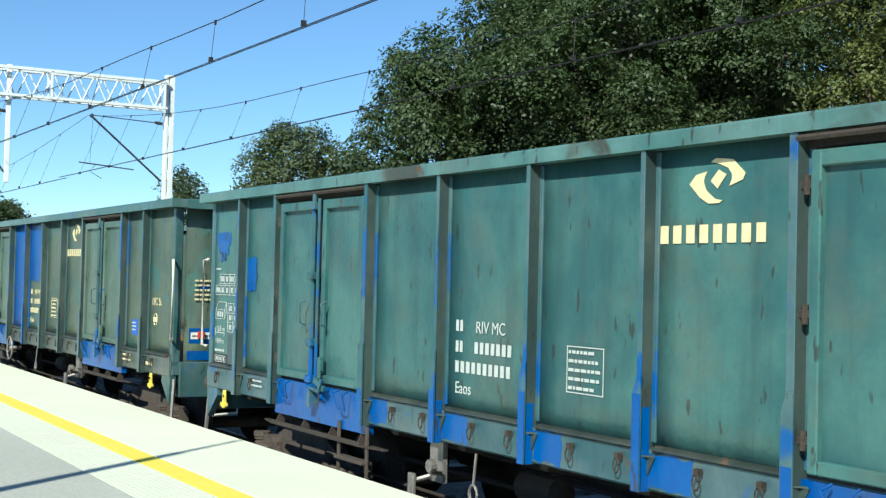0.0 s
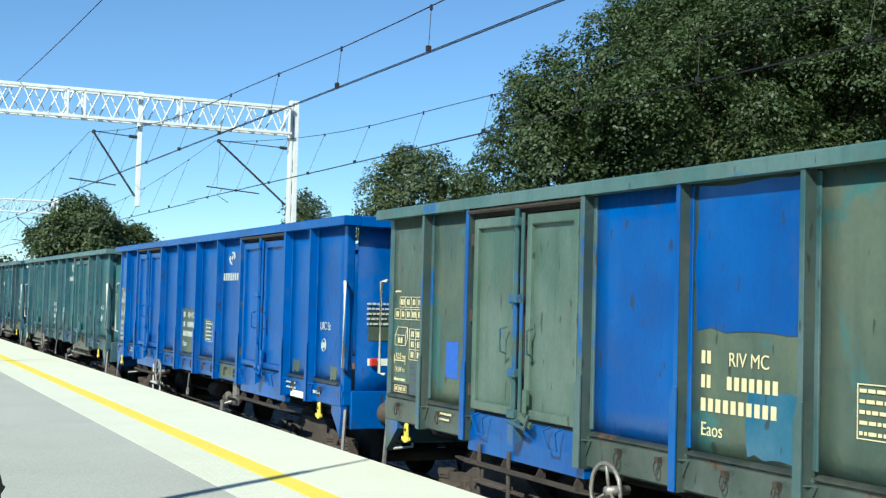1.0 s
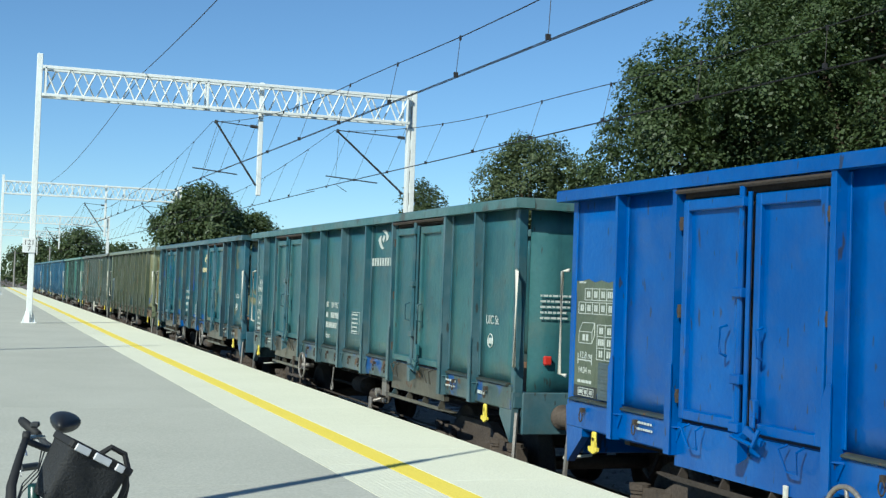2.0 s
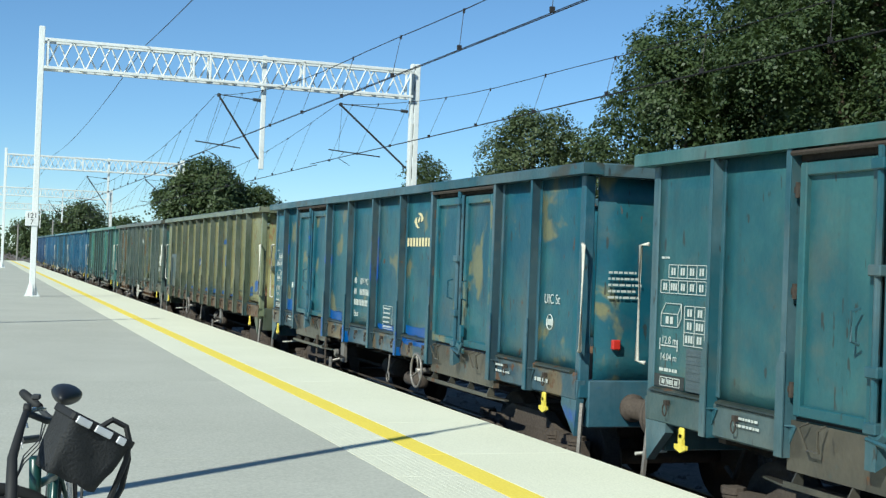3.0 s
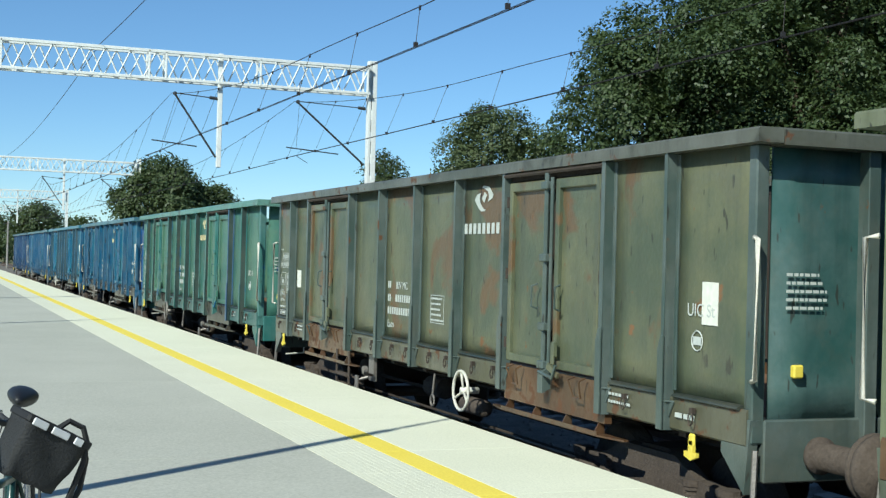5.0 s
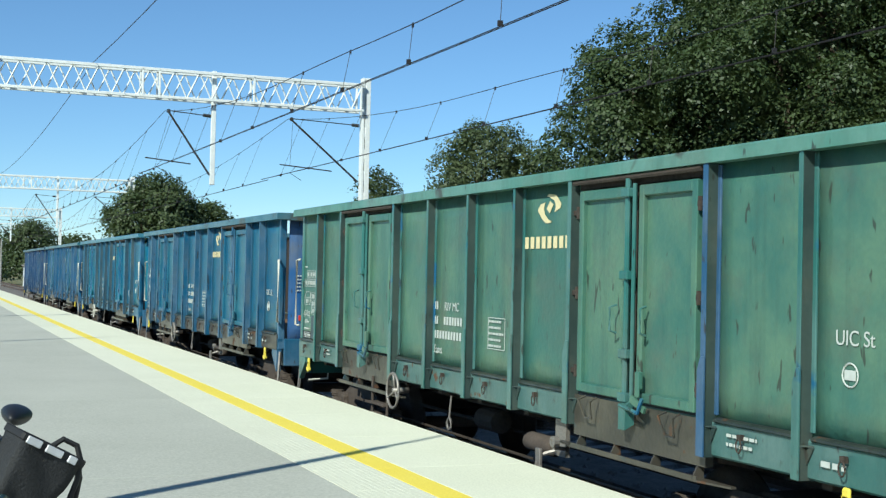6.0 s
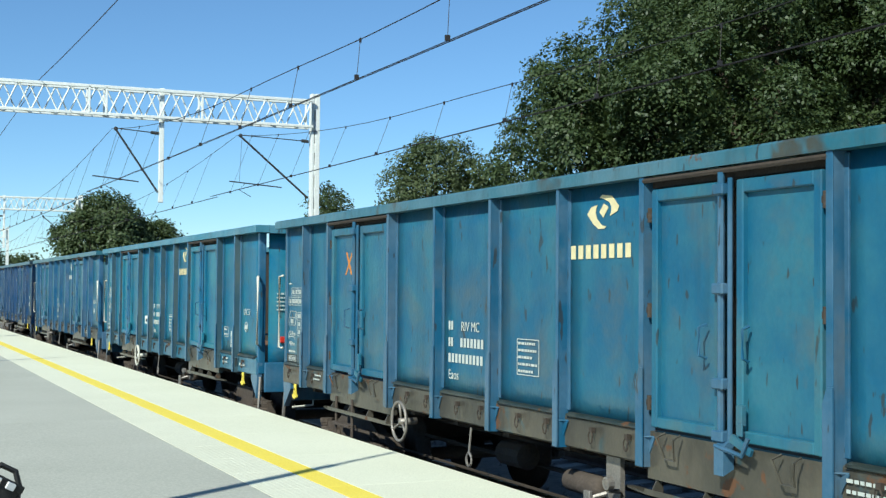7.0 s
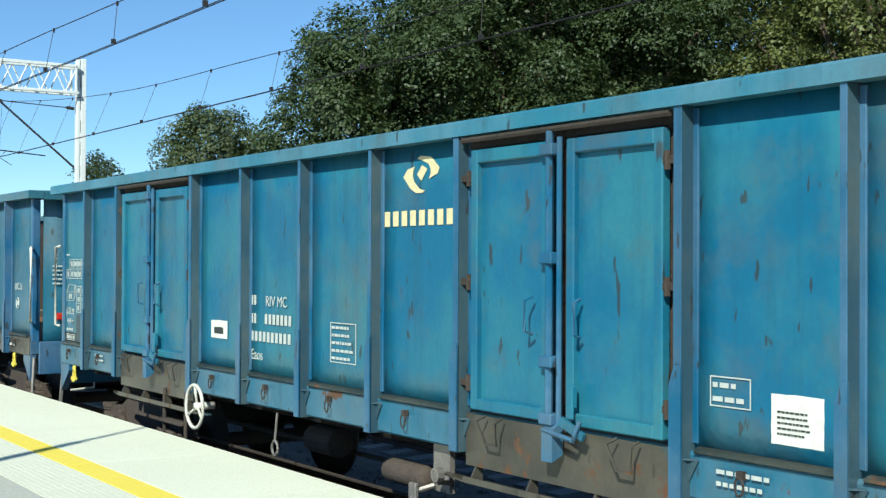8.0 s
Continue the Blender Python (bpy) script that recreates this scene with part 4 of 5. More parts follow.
BRIGHT = paint("fresh_blue_paint", tone(2, 95, 180), 2.0, faded=tone(8, 102, 184), rust=.80, grime=.22)
BRIGHT_DULL = paint("blue_touch_up_paint", tone(6, 95, 180), 2.5, faded=tone(20, 104, 180), rust=.72, grime=.35)
SOIL = paint("brown_grimed_sill_paint", tone(82, 78, 70), 3.1, faded=tone(104, 95, 82), patch=tone(62, 98, 106), patch_at=.60, rust=.60)
RUSTY = paint("rust_brown_sill_paint", tone(108, 76, 52), 3.6, faded=tone(132, 100, 72), rust=.55)
OLIVE_GREY = paint("olive_repair_paint", tone(98, 110, 90), 8.8, faded=tone(115, 122, 98), rust=.68)

# Ledge bars are coloured darker than the panels above them.
LEDGE_DARK = paint("grimed_ledge_paint", tone(58, 66, 60), 4.4, faded=tone(80, 82, 72), rust=.60, rough=.5)
# Post sides take a duller, greyer paint than the post flanges.
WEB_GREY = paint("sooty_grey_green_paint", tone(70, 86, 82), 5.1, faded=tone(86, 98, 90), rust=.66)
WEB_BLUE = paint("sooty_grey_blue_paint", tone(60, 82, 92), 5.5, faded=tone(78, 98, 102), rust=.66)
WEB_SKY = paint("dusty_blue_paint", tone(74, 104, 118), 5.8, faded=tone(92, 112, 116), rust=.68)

SPECS = [
    dict(label="weathered dark teal open freight wagon with blue-edged posts", body=paint("teal_paint", tone(72, 118, 116), 10.0, faded=tone(92, 134, 124), rust=.70, scratch=.02),
         post=paint("teal_post_paint", tone(70, 118, 122), 10.4, patch=tone(20, 98, 170), patch_at=.54, rust=.70), chord=paint("pale_teal_chord_paint", tone(96, 140, 132), 10.6, patch=tone(84, 80, 66), patch_at=.585, faded=tone(120, 155, 145), rust=.66),
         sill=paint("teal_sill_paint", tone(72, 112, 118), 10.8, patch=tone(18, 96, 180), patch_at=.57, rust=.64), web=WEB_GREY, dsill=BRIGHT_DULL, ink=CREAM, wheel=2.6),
    dict(label="olive green open freight wagon with repainted bright blue panels", body=paint("olive_paint", tone(92, 112, 98), 20.0, faded=tone(112, 122, 100), patch=tone(80, 125, 118), patch_at=.58, rust=.69, scratch=.03),
         post=paint("olive_post_paint", tone(72, 110, 108), 20.4, patch=tone(40, 105, 170), patch_at=.56, rust=.70), chord=paint("olive_chord_paint", tone(85, 128, 120), 20.6, patch=tone(35, 110, 190), patch_at=.60),
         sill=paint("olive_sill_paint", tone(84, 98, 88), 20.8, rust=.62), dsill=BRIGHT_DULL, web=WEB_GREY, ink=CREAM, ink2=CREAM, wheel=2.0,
         door=paint("green_door_paint", tone(98, 125, 105), 20.9, rust=.70, scratch=.03),
         odd={("panel", 6): BRIGHT, ("post", 7): BRIGHT_DULL, ("post", 5): BRIGHT_DULL}),
    dict(label="freshly painted bright blue open freight wagon", body=BRIGHT, post=BRIGHT, chord=BRIGHT, sill=BRIGHT, white_step=True, wheel=2.22, logo=(-.04, .19)),
    dict(label="faded teal open freight wagon with a grimy brown sill", body=paint("faded_teal_paint", tone(57, 110, 117), 30.0, faded=tone(76, 122, 120), rust=.70, scratch=.02),
         post=paint("faded_teal_post_paint", tone(58, 107, 117), 30.3, rust=.72), chord=paint("grey_teal_chord_paint", tone(80, 128, 122), 30.6, patch=tone(84, 80, 66), patch_at=.585, rust=.68),
         sill=paint("patchy_teal_sill_paint", tone(80, 105, 105), 30.8, patch=tone(35, 95, 165), patch_at=.58, rust=.60), dsill=SOIL, wheel=2.0),
    dict(label="blue-teal open freight wagon with tan patches and rust scrapes", body=paint("patched_blue_paint", tone(40, 104, 122), 41.0, faded=tone(64, 118, 122), patch=tone(140, 136, 100), patch_at=.575, rust=.66, scratch=.085),
         post=paint("blue_teal_post_paint", tone(45, 105, 122), 40.3, patch=tone(40, 90, 170), patch_at=.62, rust=.68), chord=paint("dark_teal_chord_paint", tone(46, 98, 106), 40.6, patch=tone(84, 80, 66), patch_at=.585, rust=.64),
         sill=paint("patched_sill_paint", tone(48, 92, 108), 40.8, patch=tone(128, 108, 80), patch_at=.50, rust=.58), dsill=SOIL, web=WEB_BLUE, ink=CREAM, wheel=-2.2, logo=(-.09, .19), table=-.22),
    dict(label="pale yellow-green open freight wagon with scratched rusty sides", body=paint("pale_green_paint", tone(158, 153, 105), 50.0, faded=tone(176, 166, 114), patch=tone(134, 130, 94), patch_at=.57, rust=.64, scratch=.165, nicks=.2, grime=.35, rustc=(0.17, 0.088, 0.032)),
         post=paint("grey_green_post_paint", tone(92, 101, 80), 50.3, patch=tone(62, 88, 90), patch_at=.58, rust=.66), chord=paint("sandy_chord_paint", tone(140, 142, 105), 50.6, patch=tone(84, 80, 66), patch_at=.585, rust=.62),
         sill=RUSTY, faint=plain("faint_marking", (0.29, 0.29, 0.185), .8), corner=paint("pale_corner_paint", tone(150, 156, 118), 50.9), plain_sides=True, posts=(-5.26, -4.20, -3.18, -2.14, -1.07, 0.0, 1.07, 2.14, 3.18, 4.20, 5.26), doors=(), wheel=1.68),
    dict(label="dull olive open freight wagon with rust-stained panels", body=paint("dull_olive_paint", tone(108, 116, 92), 60.0, faded=tone(130, 128, 96), patch=tone(128, 100, 70), patch_at=.55, rust=.63, scratch=.06, rustc=(0.20, 0.105, 0.05)),
         post=paint("dull_post_paint", tone(92, 108, 100), 60.3, rust=.64), chord=paint("brown_chord_paint", tone(112, 110, 92), 60.6, patch=tone(84, 80, 66), patch_at=.585, rust=.60), sill=paint("olive_brown_sill_paint", tone(110, 106, 80), 60.8, rust=.56),
         end=paint("dark_teal_end_paint", tone(70, 110, 104), 60.9, rust=.66), dsill=RUSTY, wheel=-1.6, faint=CREAM, white_wheel=True),
    dict(label="sea-green open freight wagon with faded paint", body=paint("sea_green_paint", tone(84, 136, 120), 70.0, faded=tone(112, 146, 118), rust=.71, scratch=.02),
         post=paint("sea_green_post_paint", tone(75, 138, 128), 70.3, patch=tone(45, 110, 150), patch_at=.60, rust=.69), chord=paint("light_green_chord_paint", tone(112, 168, 146), 70.6, patch=tone(84, 80, 66), patch_at=.585, rust=.68),
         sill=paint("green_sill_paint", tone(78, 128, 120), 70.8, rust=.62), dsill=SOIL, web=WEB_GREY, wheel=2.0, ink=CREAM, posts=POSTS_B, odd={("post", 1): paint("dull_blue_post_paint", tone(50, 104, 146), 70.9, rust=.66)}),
    dict(label="blue open freight wagon with grimy lower edges", body=paint("steel_blue_paint", tone(44, 116, 150), 80.0, faded=tone(66, 126, 142), rust=.70, scratch=.03),
         post=paint("steel_blue_post_paint", tone(46, 112, 148), 80.3, rust=.70), chord=paint("teal_blue_chord_paint", tone(62, 128, 145), 80.6, patch=tone(84, 80, 66), patch_at=.585, rust=.66), sill=SOIL, dsill=SOIL, ink=CREAM, wheel=2.0,
         end=paint("deep_blue_end_paint", tone(28, 98, 160), 80.9, rust=.74)),
    dict(label="sky-blue open freight wagon with brown door sills", body=paint("sky_blue_paint", tone(40, 128, 164), 90.0, faded=tone(66, 138, 152), rust=.715, scratch=.02),
         post=paint("sky_blue_post_paint", tone(38, 118, 158), 90.3, rust=.72), chord=paint("teal_sky_chord_paint", tone(72, 150, 172), 90.6, patch=tone(140, 128, 108), patch_at=.66, rust=.68),
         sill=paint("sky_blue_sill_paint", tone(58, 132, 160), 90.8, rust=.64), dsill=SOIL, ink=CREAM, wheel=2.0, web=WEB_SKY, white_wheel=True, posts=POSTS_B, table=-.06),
    dict(label="teal-blue open freight wagon with faded markings", body=paint("teal_blue_paint", tone(52, 122, 146), 100.0, rust=.70), post=paint("teal_blue_post_paint", tone(52, 116, 158), 100.3), chord=paint("green_blue_chord_paint", tone(66, 126, 140), 100.6, patch=tone(84, 80, 66), patch_at=.585),
         sill=SOIL, dsill=SOIL, wheel=2.0),
    dict(label="dark blue last wagon with a bright blue panel", body=paint("slate_blue_paint", tone(44, 98, 132), 110.0, rust=.68), post=paint("slate_blue_post_paint", tone(44, 92, 138), 110.3), chord=paint("slate_chord_paint", tone(58, 110, 130), 110.6, patch=tone(84, 80, 66), patch_at=.585),
         sill=SOIL, dsill=SOIL, wheel=2.0, odd={("panel", 8): BRIGHT, ("panel", 3): BRIGHT}),
]

WAGONS, AXLES = [], []
for k, spec in enumerate(SPECS):
    spec.setdefault("headstock", spec["post"])
    th, ax = wagon(k, spec)
    th.location = (TRACK, 7.566 + 14.04 * k, RAIL_Z)
    WAGONS.append(th)
    AXLES.append(ax)


def repaint(k, y0, y1, z0, z1, material, name="repaint_patch", seed=0, depth=PLATE):
    """A brushed patch of another coat, with an uneven edge, just proud of the plating."""
    rag = 1.0 if name == "repaint_patch" else .1
    r = random.Random(seed + k * 7)
    n = 7
    pts = []
    for (a, b), (c, d) in (((y0, z0), (y1, z0)), ((y1, z0), (y1, z1)), ((y1, z1), (y0, z1)), ((y0, z1), (y0, z0))):
        for i in range(n):
            f = i / n
            pts.append((a + (c - a) * f + rag * r.uniform(-.016, .016), b + (d - b) * f + rag * r.uniform(-.02, .02)))
    bm = bmesh.new()
    prism(bm, pts, "x", -depth - .0016, -depth + .004)
    put(name, mesh(name, bm), material, WAGONS[k], label="hand-painted touch-up patch")


repaint(1, .06, 1.14, 2.18, 3.11, BRIGHT)
repaint(1, .06, .6, 1.42, 1.82, paint("teal_patch_paint", tone(40, 120, 150), 21.5, rust=.75))
repaint(1, -4.96, -4.72, 1.55, 1.75, BLUE_LABEL, "label_panel")
bars(WAGONS[1], (MX - .002, -4.74, 1.60), .19, .13, 3, WHITE, 17)
repaint(1, 4.75, 5.0, 1.62, 1.95, BLUE_LABEL, "label_panel")
SILL_X = PLATE + .030
# two brushed splashes on the teal wagon, blue sill ends and post feet
for i, (y0, y1, z0, z1) in enumerate(((5.84, 6.24, 2.66, 2.79), (5.90, 6.18, 2.57, 2.70), (5.97, 6.12, 2.49, 2.60), (5.08, 5.32, 2.19, 2.52))):
    repaint(0, y0, y1, z0, z1, BRIGHT_DULL, seed=int(100 * z0), depth=PLATE + .0012 * i)


def foot_paint(k, y, top):
    """Fresh blue paint round the foot of a post."""
    bm = bmesh.new()
    box(bm, -HW - .0145, -HW - .0115, y - .034, y + .042, FOOT + .004, top)
    box(bm, -HW + .012, -PLATE - .030, y - .0235, y - .0205, FOOT + .004, top - .08)
    put("repaint_patch", mesh("repaint_patch", bm), BRIGHT_DULL, WAGONS[k], label="blue paint brushed round the post's foot")


for i, y in enumerate(POSTS[2:7]):
    foot_paint(0, y, 1.42 + .09 * (i * 3 % 4))
    repaint(0, y - .36 - .05 * (i % 2), y - .03, 1.14, 1.345, BRIGHT_DULL, seed=60 + i, depth=SILL_X)
for i, y in enumerate((-1.23, 1.23, 2.455)):
    foot_paint(4, y, 1.30 + .05 * i)
repaint(2, .44, 1.17, 1.40, 2.10, OLIVE_GREY)
repaint(2, -.62, -.25, 1.65, 1.95, OLIVE_GREY)
repaint(2, 5.44, 6.30, 1.44, 2.42, OLIVE_GREY)
repaint(2, -4.84, -4.58, 1.42, 1.56, OLIVE_GREY)
repaint(2, -6.14, -5.94, 1.40, 1.55, OLIVE_GREY)
repaint(2, -2.10, -1.33, 1.14, 1.335, OLIVE_GREY, depth=SILL_X)
repaint(2, -5.10, -4.62, 1.12, 1.20, PAPER, "label_strip", depth=SILL_X)
repaint(4, -2.30, -1.34, 1.392, 1.50, BRIGHT_DULL)
repaint(4, -2.20, -1.30, 1.28, 1.345, BRIGHT_DULL, depth=SILL_X)
repaint(4, -.82, -.12, 1.392, 1.46, BRIGHT_DULL)
repaint(4, 1.72, 2.38, 1.392, 1.52, BRIGHT_DULL)
repaint(4, 4.95, 5.32, 1.392, 1.58, BRIGHT_DULL)
cuts5 = (-END, *SPECS[5]["posts"], END)
for i, (a, b) in enumerate(zip(cuts5, cuts5[1:])):
    repaint(5, a + .05, b - .05, 1.392, 1.425 + .012 * (i * 7 % 4), RUSTY, seed=40 + i)
for i, (a, b) in enumerate(((-4.1, -3.3), (-3.1, -2.3), (-2.05, -1.2), (-.98, -.55), (-.46, -.08), (.12, .5), (1.22, 2.05), (2.25, 3.0), (3.3, 3.9))):
    repaint(5, a, b, 1.43, 1.475 + .02 * (i % 3), BRIGHT_DULL, seed=i, depth=PLATE + .0014)
repaint(5, -3.05, -2.3, 2.52, 2.62, BRIGHT_DULL)
repaint(5, -2.85, -2.55, 2.05, 2.3, BRIGHT_DULL)
repaint(5, .80, .95, 2.01, 2.17, BRIGHT_DULL)
repaint(5, -6.15, -5.85, 1.60, 1.80, BRIGHT_DULL)
repaint(5, -5.66, -5.42, 1.50, 1.68, BRIGHT_DULL)
repaint(5, 5.55, 6.0, 1.42, 1.70, BRIGHT_DULL, depth=PLATE + .0014)
repaint(6, 5.05, 5.25, 1.85, 2.1, PAPER, "paper_label")
repaint(6, -5.95, -5.75, 1.9, 2.2, PAPER, "paper_label")
repaint(9, -5.14, -4.82, 1.46, 1.70, PAPER, "paper_label")
repaint(9, 1.58, 1.93, 1.64, 1.80, PAPER, "paper_label")
bars(WAGONS[9], (MX, -4.43, 1.61), .24, .14, 2, WHITE, 91, box_line=True)
bars(WAGONS[9], (MX - .002, -4.86, 1.50), .22, .13, 5, DARKBOX, 92)
repaint(9, 1.66, 1.86, 1.68, 1.74, DARKBOX, "label_print", depth=PLATE + .0015)
repaint(4, 4.95, 5.03, 1.78, 1.87, PAPER, "paper_label")
repaint(8, 2.16, 2.34, 1.12, 1.30, PAPER, "paper_label")
bm = bmesh.new()
for a in (-1, 1):
    prism(bm, [(3.80 - .10 * a, 2.50), (3.845 - .10 * a, 2.50), (3.82 + .10 * a, 2.76), (3.775 + .10 * a, 2.76)], "x", -PLATE - .0375 - .001 * a, -PLATE - .034)
part("chalk_cross", bm, ORANGE, WAGONS[8], "orange cross brushed on the door")


def end_band(k, x0, x1, z0, z1, material, name, proud=.004):
    bm = bmesh.new()
    box(bm, x0, x1, -END - proud, -END + .004, z0, z1)
    put(name, mesh(name, bm), material, WAGONS[k])


for k in (0, 1):
    end_band(k, -1.18, -.80, 1.52, 1.70, BRIGHT_DULL, "repaint_patch")
    end_band(k, -1.20, -.56, 1.32, 1.43, BRIGHT_DULL, "repaint_patch")
    end_band(k, -1.08, -.76, 2.17, 2.22, BRIGHT_DULL, "repaint_patch")
    end_band(k, -1.16, -.83, 1.57, 1.65, PAPER, "label_strip", .007)
    print_bars = bars(WAGONS[k], (-1.14, -END - .0095, 1.585), .29, .05, 1, DARKBOX, 33)
    print_bars.rotation_euler[2] = radians(90)
end_band(2, -1.10, -.60, 1.58, 1.66, PAPER, "label_strip")
end_band(2, -1.10, -.60, 1.86, 2.2, OLIVE_GREY, "repaint_patch")
end_band(7, -1.08, -.7, 2.05, 2.12, BRIGHT_DULL, "repaint_patch")
end_band(5, -1.12, -.78, 2.25, 2.36, BRIGHT_DULL, "repaint_patch")
end_band(5, -1.10, -.80, 2.15, 2.22, BRIGHT_DULL, "repaint_patch")
bm = bmesh.new()
prism(bm, [(-1.0, 2.70), (-.86, 2.70), (-.93, 2.83)], "y", -END - .004, -END + .004)
put("warning_triangle", mesh("warning_triangle", bm), ORANGE, WAGONS[5], label="small orange warning triangle")
# low seam, half door and rear stiffener of the pale wagon
pale = WAGONS[5]
bm = bmesh.new()
for a, b in zip(cuts5, cuts5[1:]):
    box(bm, -PLATE - .012, -PLATE + .004, a + .05, b - .05, 1.565, 1.585)
part("plating_seam", bm, SPECS[5]["post"], pale)
bm = bmesh.new()
box(bm, -PLATE - .05, -PLATE - .006, 4.25, 5.21, 1.40, 2.22, .006)
hatch = part("hatch", bm, SPECS[5]["post"], pale)
bm = bmesh.new()
for a, b, c, d in ((4.235, 4.30, 1.40, 2.26), (5.15, 5.215, 1.40, 2.26), (4.30, 5.15, 2.16, 2.26)):
    box(bm, -PLATE - .085, -PLATE - .045, a, b, c, d, .005)
part("hatch_frame", bm, paint("dark_hatch_paint", tone(52, 82, 92), 51.5), hatch)
for k, yy in ((5, 0),):
    bm = bmesh.new()
    box(bm, -1.2, 1.2, -END - .16, -END - .02, 2.02, 2.12, .008)
    prism(bm, [(-END - .02, 2.02), (-END - .16, 2.02), (-END - .04, 1.35), (-END - .02, 1.35)], "x", -.3, -.24)
    part("end_shelf", bm, SPECS[5]["post"], pale)

# ---- bicycle on the platform ----
BIKE_FRAME = plain("dark_green_bike_paint", (0.012, 0.05, 0.045), 0.3)
RUBBER = plain("black_rubber", (0.015, 0.015, 0.016), 0.7)
CLOTH = surface("black_nylon", (0.016, 0.017, 0.019), (0.028, 0.029, 0.031), 0.75, 5.0, 120, 0.4)
CHROME = plain("bright_alloy", (0.6, 0.6, 0.6), 0.25, 0.9)
SADDLE = plain("black_vinyl", (0.014, 0.015, 0.018), 0.5)
REFLECT = plain("silver_reflective_tape", (0.75, 0.75, 0.76), 0.4)


def bicycle():
    """Local: wheels on the ground along y, front at -y."""
    th = tagged(new("bicycle"), "parked dark green bicycle with a black handlebar bag", "bicycle")

    def steer(bm):
        bmesh.ops.rotate(bm, verts=bm.verts[:], cent=(0, -.36, 0), matrix=Matrix.Rotation(radians(-62), 3, "Z"))
        return bm

    def wheel(y, nm):
        front = steer if y < 0 else (lambda bm: bm)
        bm = bmesh.new()
        tube(bm, [(0, y + .335 * math.cos(a), .35 + .335 * math.sin(a)) for a in [2 * math.pi * i / 40 for i in range(40)]], .019, 8, True)
        tyre = part(nm, front(bm), RUBBER, th, smooth=True)
        bm = bmesh.new()
        tube(bm, [(0, y + .308 * math.cos(a), .35 + .308 * math.sin(a)) for a in [2 * math.pi * i / 40 for i in range(40)]], .011, 6, True)
        lathe(bm, [(.022, -.04), (.022, .04)], (0, y, .35), "x", 10)
        part("rim", front(bm), CHROME, tyre, smooth=True)
        bm = bmesh.new()
        for i in range(28):
            a = 2 * math.pi * i / 28
            tube(bm, [((.03 if i % 2 else -.03), y + .02 * math.cos(a + .7), .35 + .02 * math.sin(a + .7)), (0, y + .305 * math.cos(a), .35 + .305 * math.sin(a))], .0016, 3)
        part("spokes", front(bm), CHROME, tyre)
        bm = bmesh.new()
        tube(bm, [(0, y + .375 * math.cos(radians(a)), .35 + .375 * math.sin(radians(a))) for a in range(15, 166, 10)], .022, 6)
        part("mudguard", front(bm), RUBBER, th, smooth=True)
    wheel(-.53, "front_tyre")
    wheel(.53, "rear_tyre")
    bm = bmesh.new()
    for p, r in (([(0, -.33, .60), (0, .12, .28)], .019), ([(0, -.35, .72), (0, .20, .66)], .016), ([(0, .12, .28), (0, .25, .78)], .016), ([(0, -.37, .82), (0, -.31, .56)], .021)):
        tube(bm, p, r, 10)
    for s in (-.055, .055):
        tube(bm, [(s, .53, .35), (s * .3, .22, .68)], .009, 8)
        tube(bm, [(s, .53, .35), (s * .5, .12, .28)], .010, 8)
    part("bike_frame", bm, BIKE_FRAME, th, smooth=True)
    bm = bmesh.new()
    for s in (-.05, .05):
        tube(bm, [(s, -.53, .35), (s, -.42, .50), (s * .7, -.33, .58)], [.010, .013, .014], 8)
    part("fork", steer(bm), BIKE_FRAME, th, smooth=True)
    # the bar is turned hard over: one end points away, the stem and fork top towards the platform's far end
    bm = bmesh.new()
    tube(bm, [(-.022, -.10, .956), (.0, -.14, .94), (.037, -.181, .922), (.02, -.27, .935), (-.037, -.367, .975)], .012, 8)
    part("handlebar", bm, FITTING, th, smooth=True)
    bm = bmesh.new()
    tube(bm, [(-.034, -.355, .990), (-.040, -.469, .925), (-.044, -.592, .852), (-.031, -.671, .775), (-.02, -.74, .66)], [.012, .014, .0165, .019, .02], 10)
    lathe(bm, [(.020, -.012), (.022, 0), (.020, .012)], (-.034, -.362, .985), "x", 10)
    part("stem", bm, RUBBER, th, smooth=True)
    for z in (.893, .878):
        bm = bmesh.new()
        lathe(bm, [(.004, 0), (.006, .004)], (-.024, -.55 + (.893 - z), z), "x", 8)
        part("reflective_dot", bm, REFLECT, th)
    bm = bmesh.new()
    tube(bm, [(-.106, .027, 1.001), (-.09, .0, .993), (-.03, -.088, .961)], [.015, .0175, .016], 10)
    part("grip", bm, RUBBER, th, smooth=True)
    bm = bmesh.new()
    box(bm, -.062, -.03, -.075, -.035, .985, 1.005, .005)
    tube(bm, [(-.045, -.06, .985), (-.035, -.09, .96)], .008, 6)
    part("bell", bm, FITTING, th)
    bm = bmesh.new()
    tube(bm, [(-.036, -.36, .976), (-.015, -.30, .978), (.010, -.235, .972)], [.010, .009, .006], 6)
    tube(bm, [(-.030, -.345, .972), (-.036, -.37, .945), (-.030, -.375, .922)], .005, 5)
    part("brake_lever", bm, CHROME, th)
    for dx in (0, .014, .03):
        bm = bmesh.new()
        tube(bm, [(.005 + dx, -.22, .945), (.0, -.28, .87 - dx), (-.04, -.36, .825 - dx), (-.045, -.50, .76), (-.02, -.62, .62)], .0028, 4)
        part("brake_cable", bm, FITTING, th)
    bm = bmesh.new()
    tube(bm, [(-.079, -.171, .85), (-.044, .038, .83)], .014, 8)
    part("lock_tube", bm, FITTING, th)
    bm = bmesh.new()
    tube(bm, [(0, .25, .78), (.008, .285, .935)], .013, 8)
    part("seat_post", bm, CHROME, th)
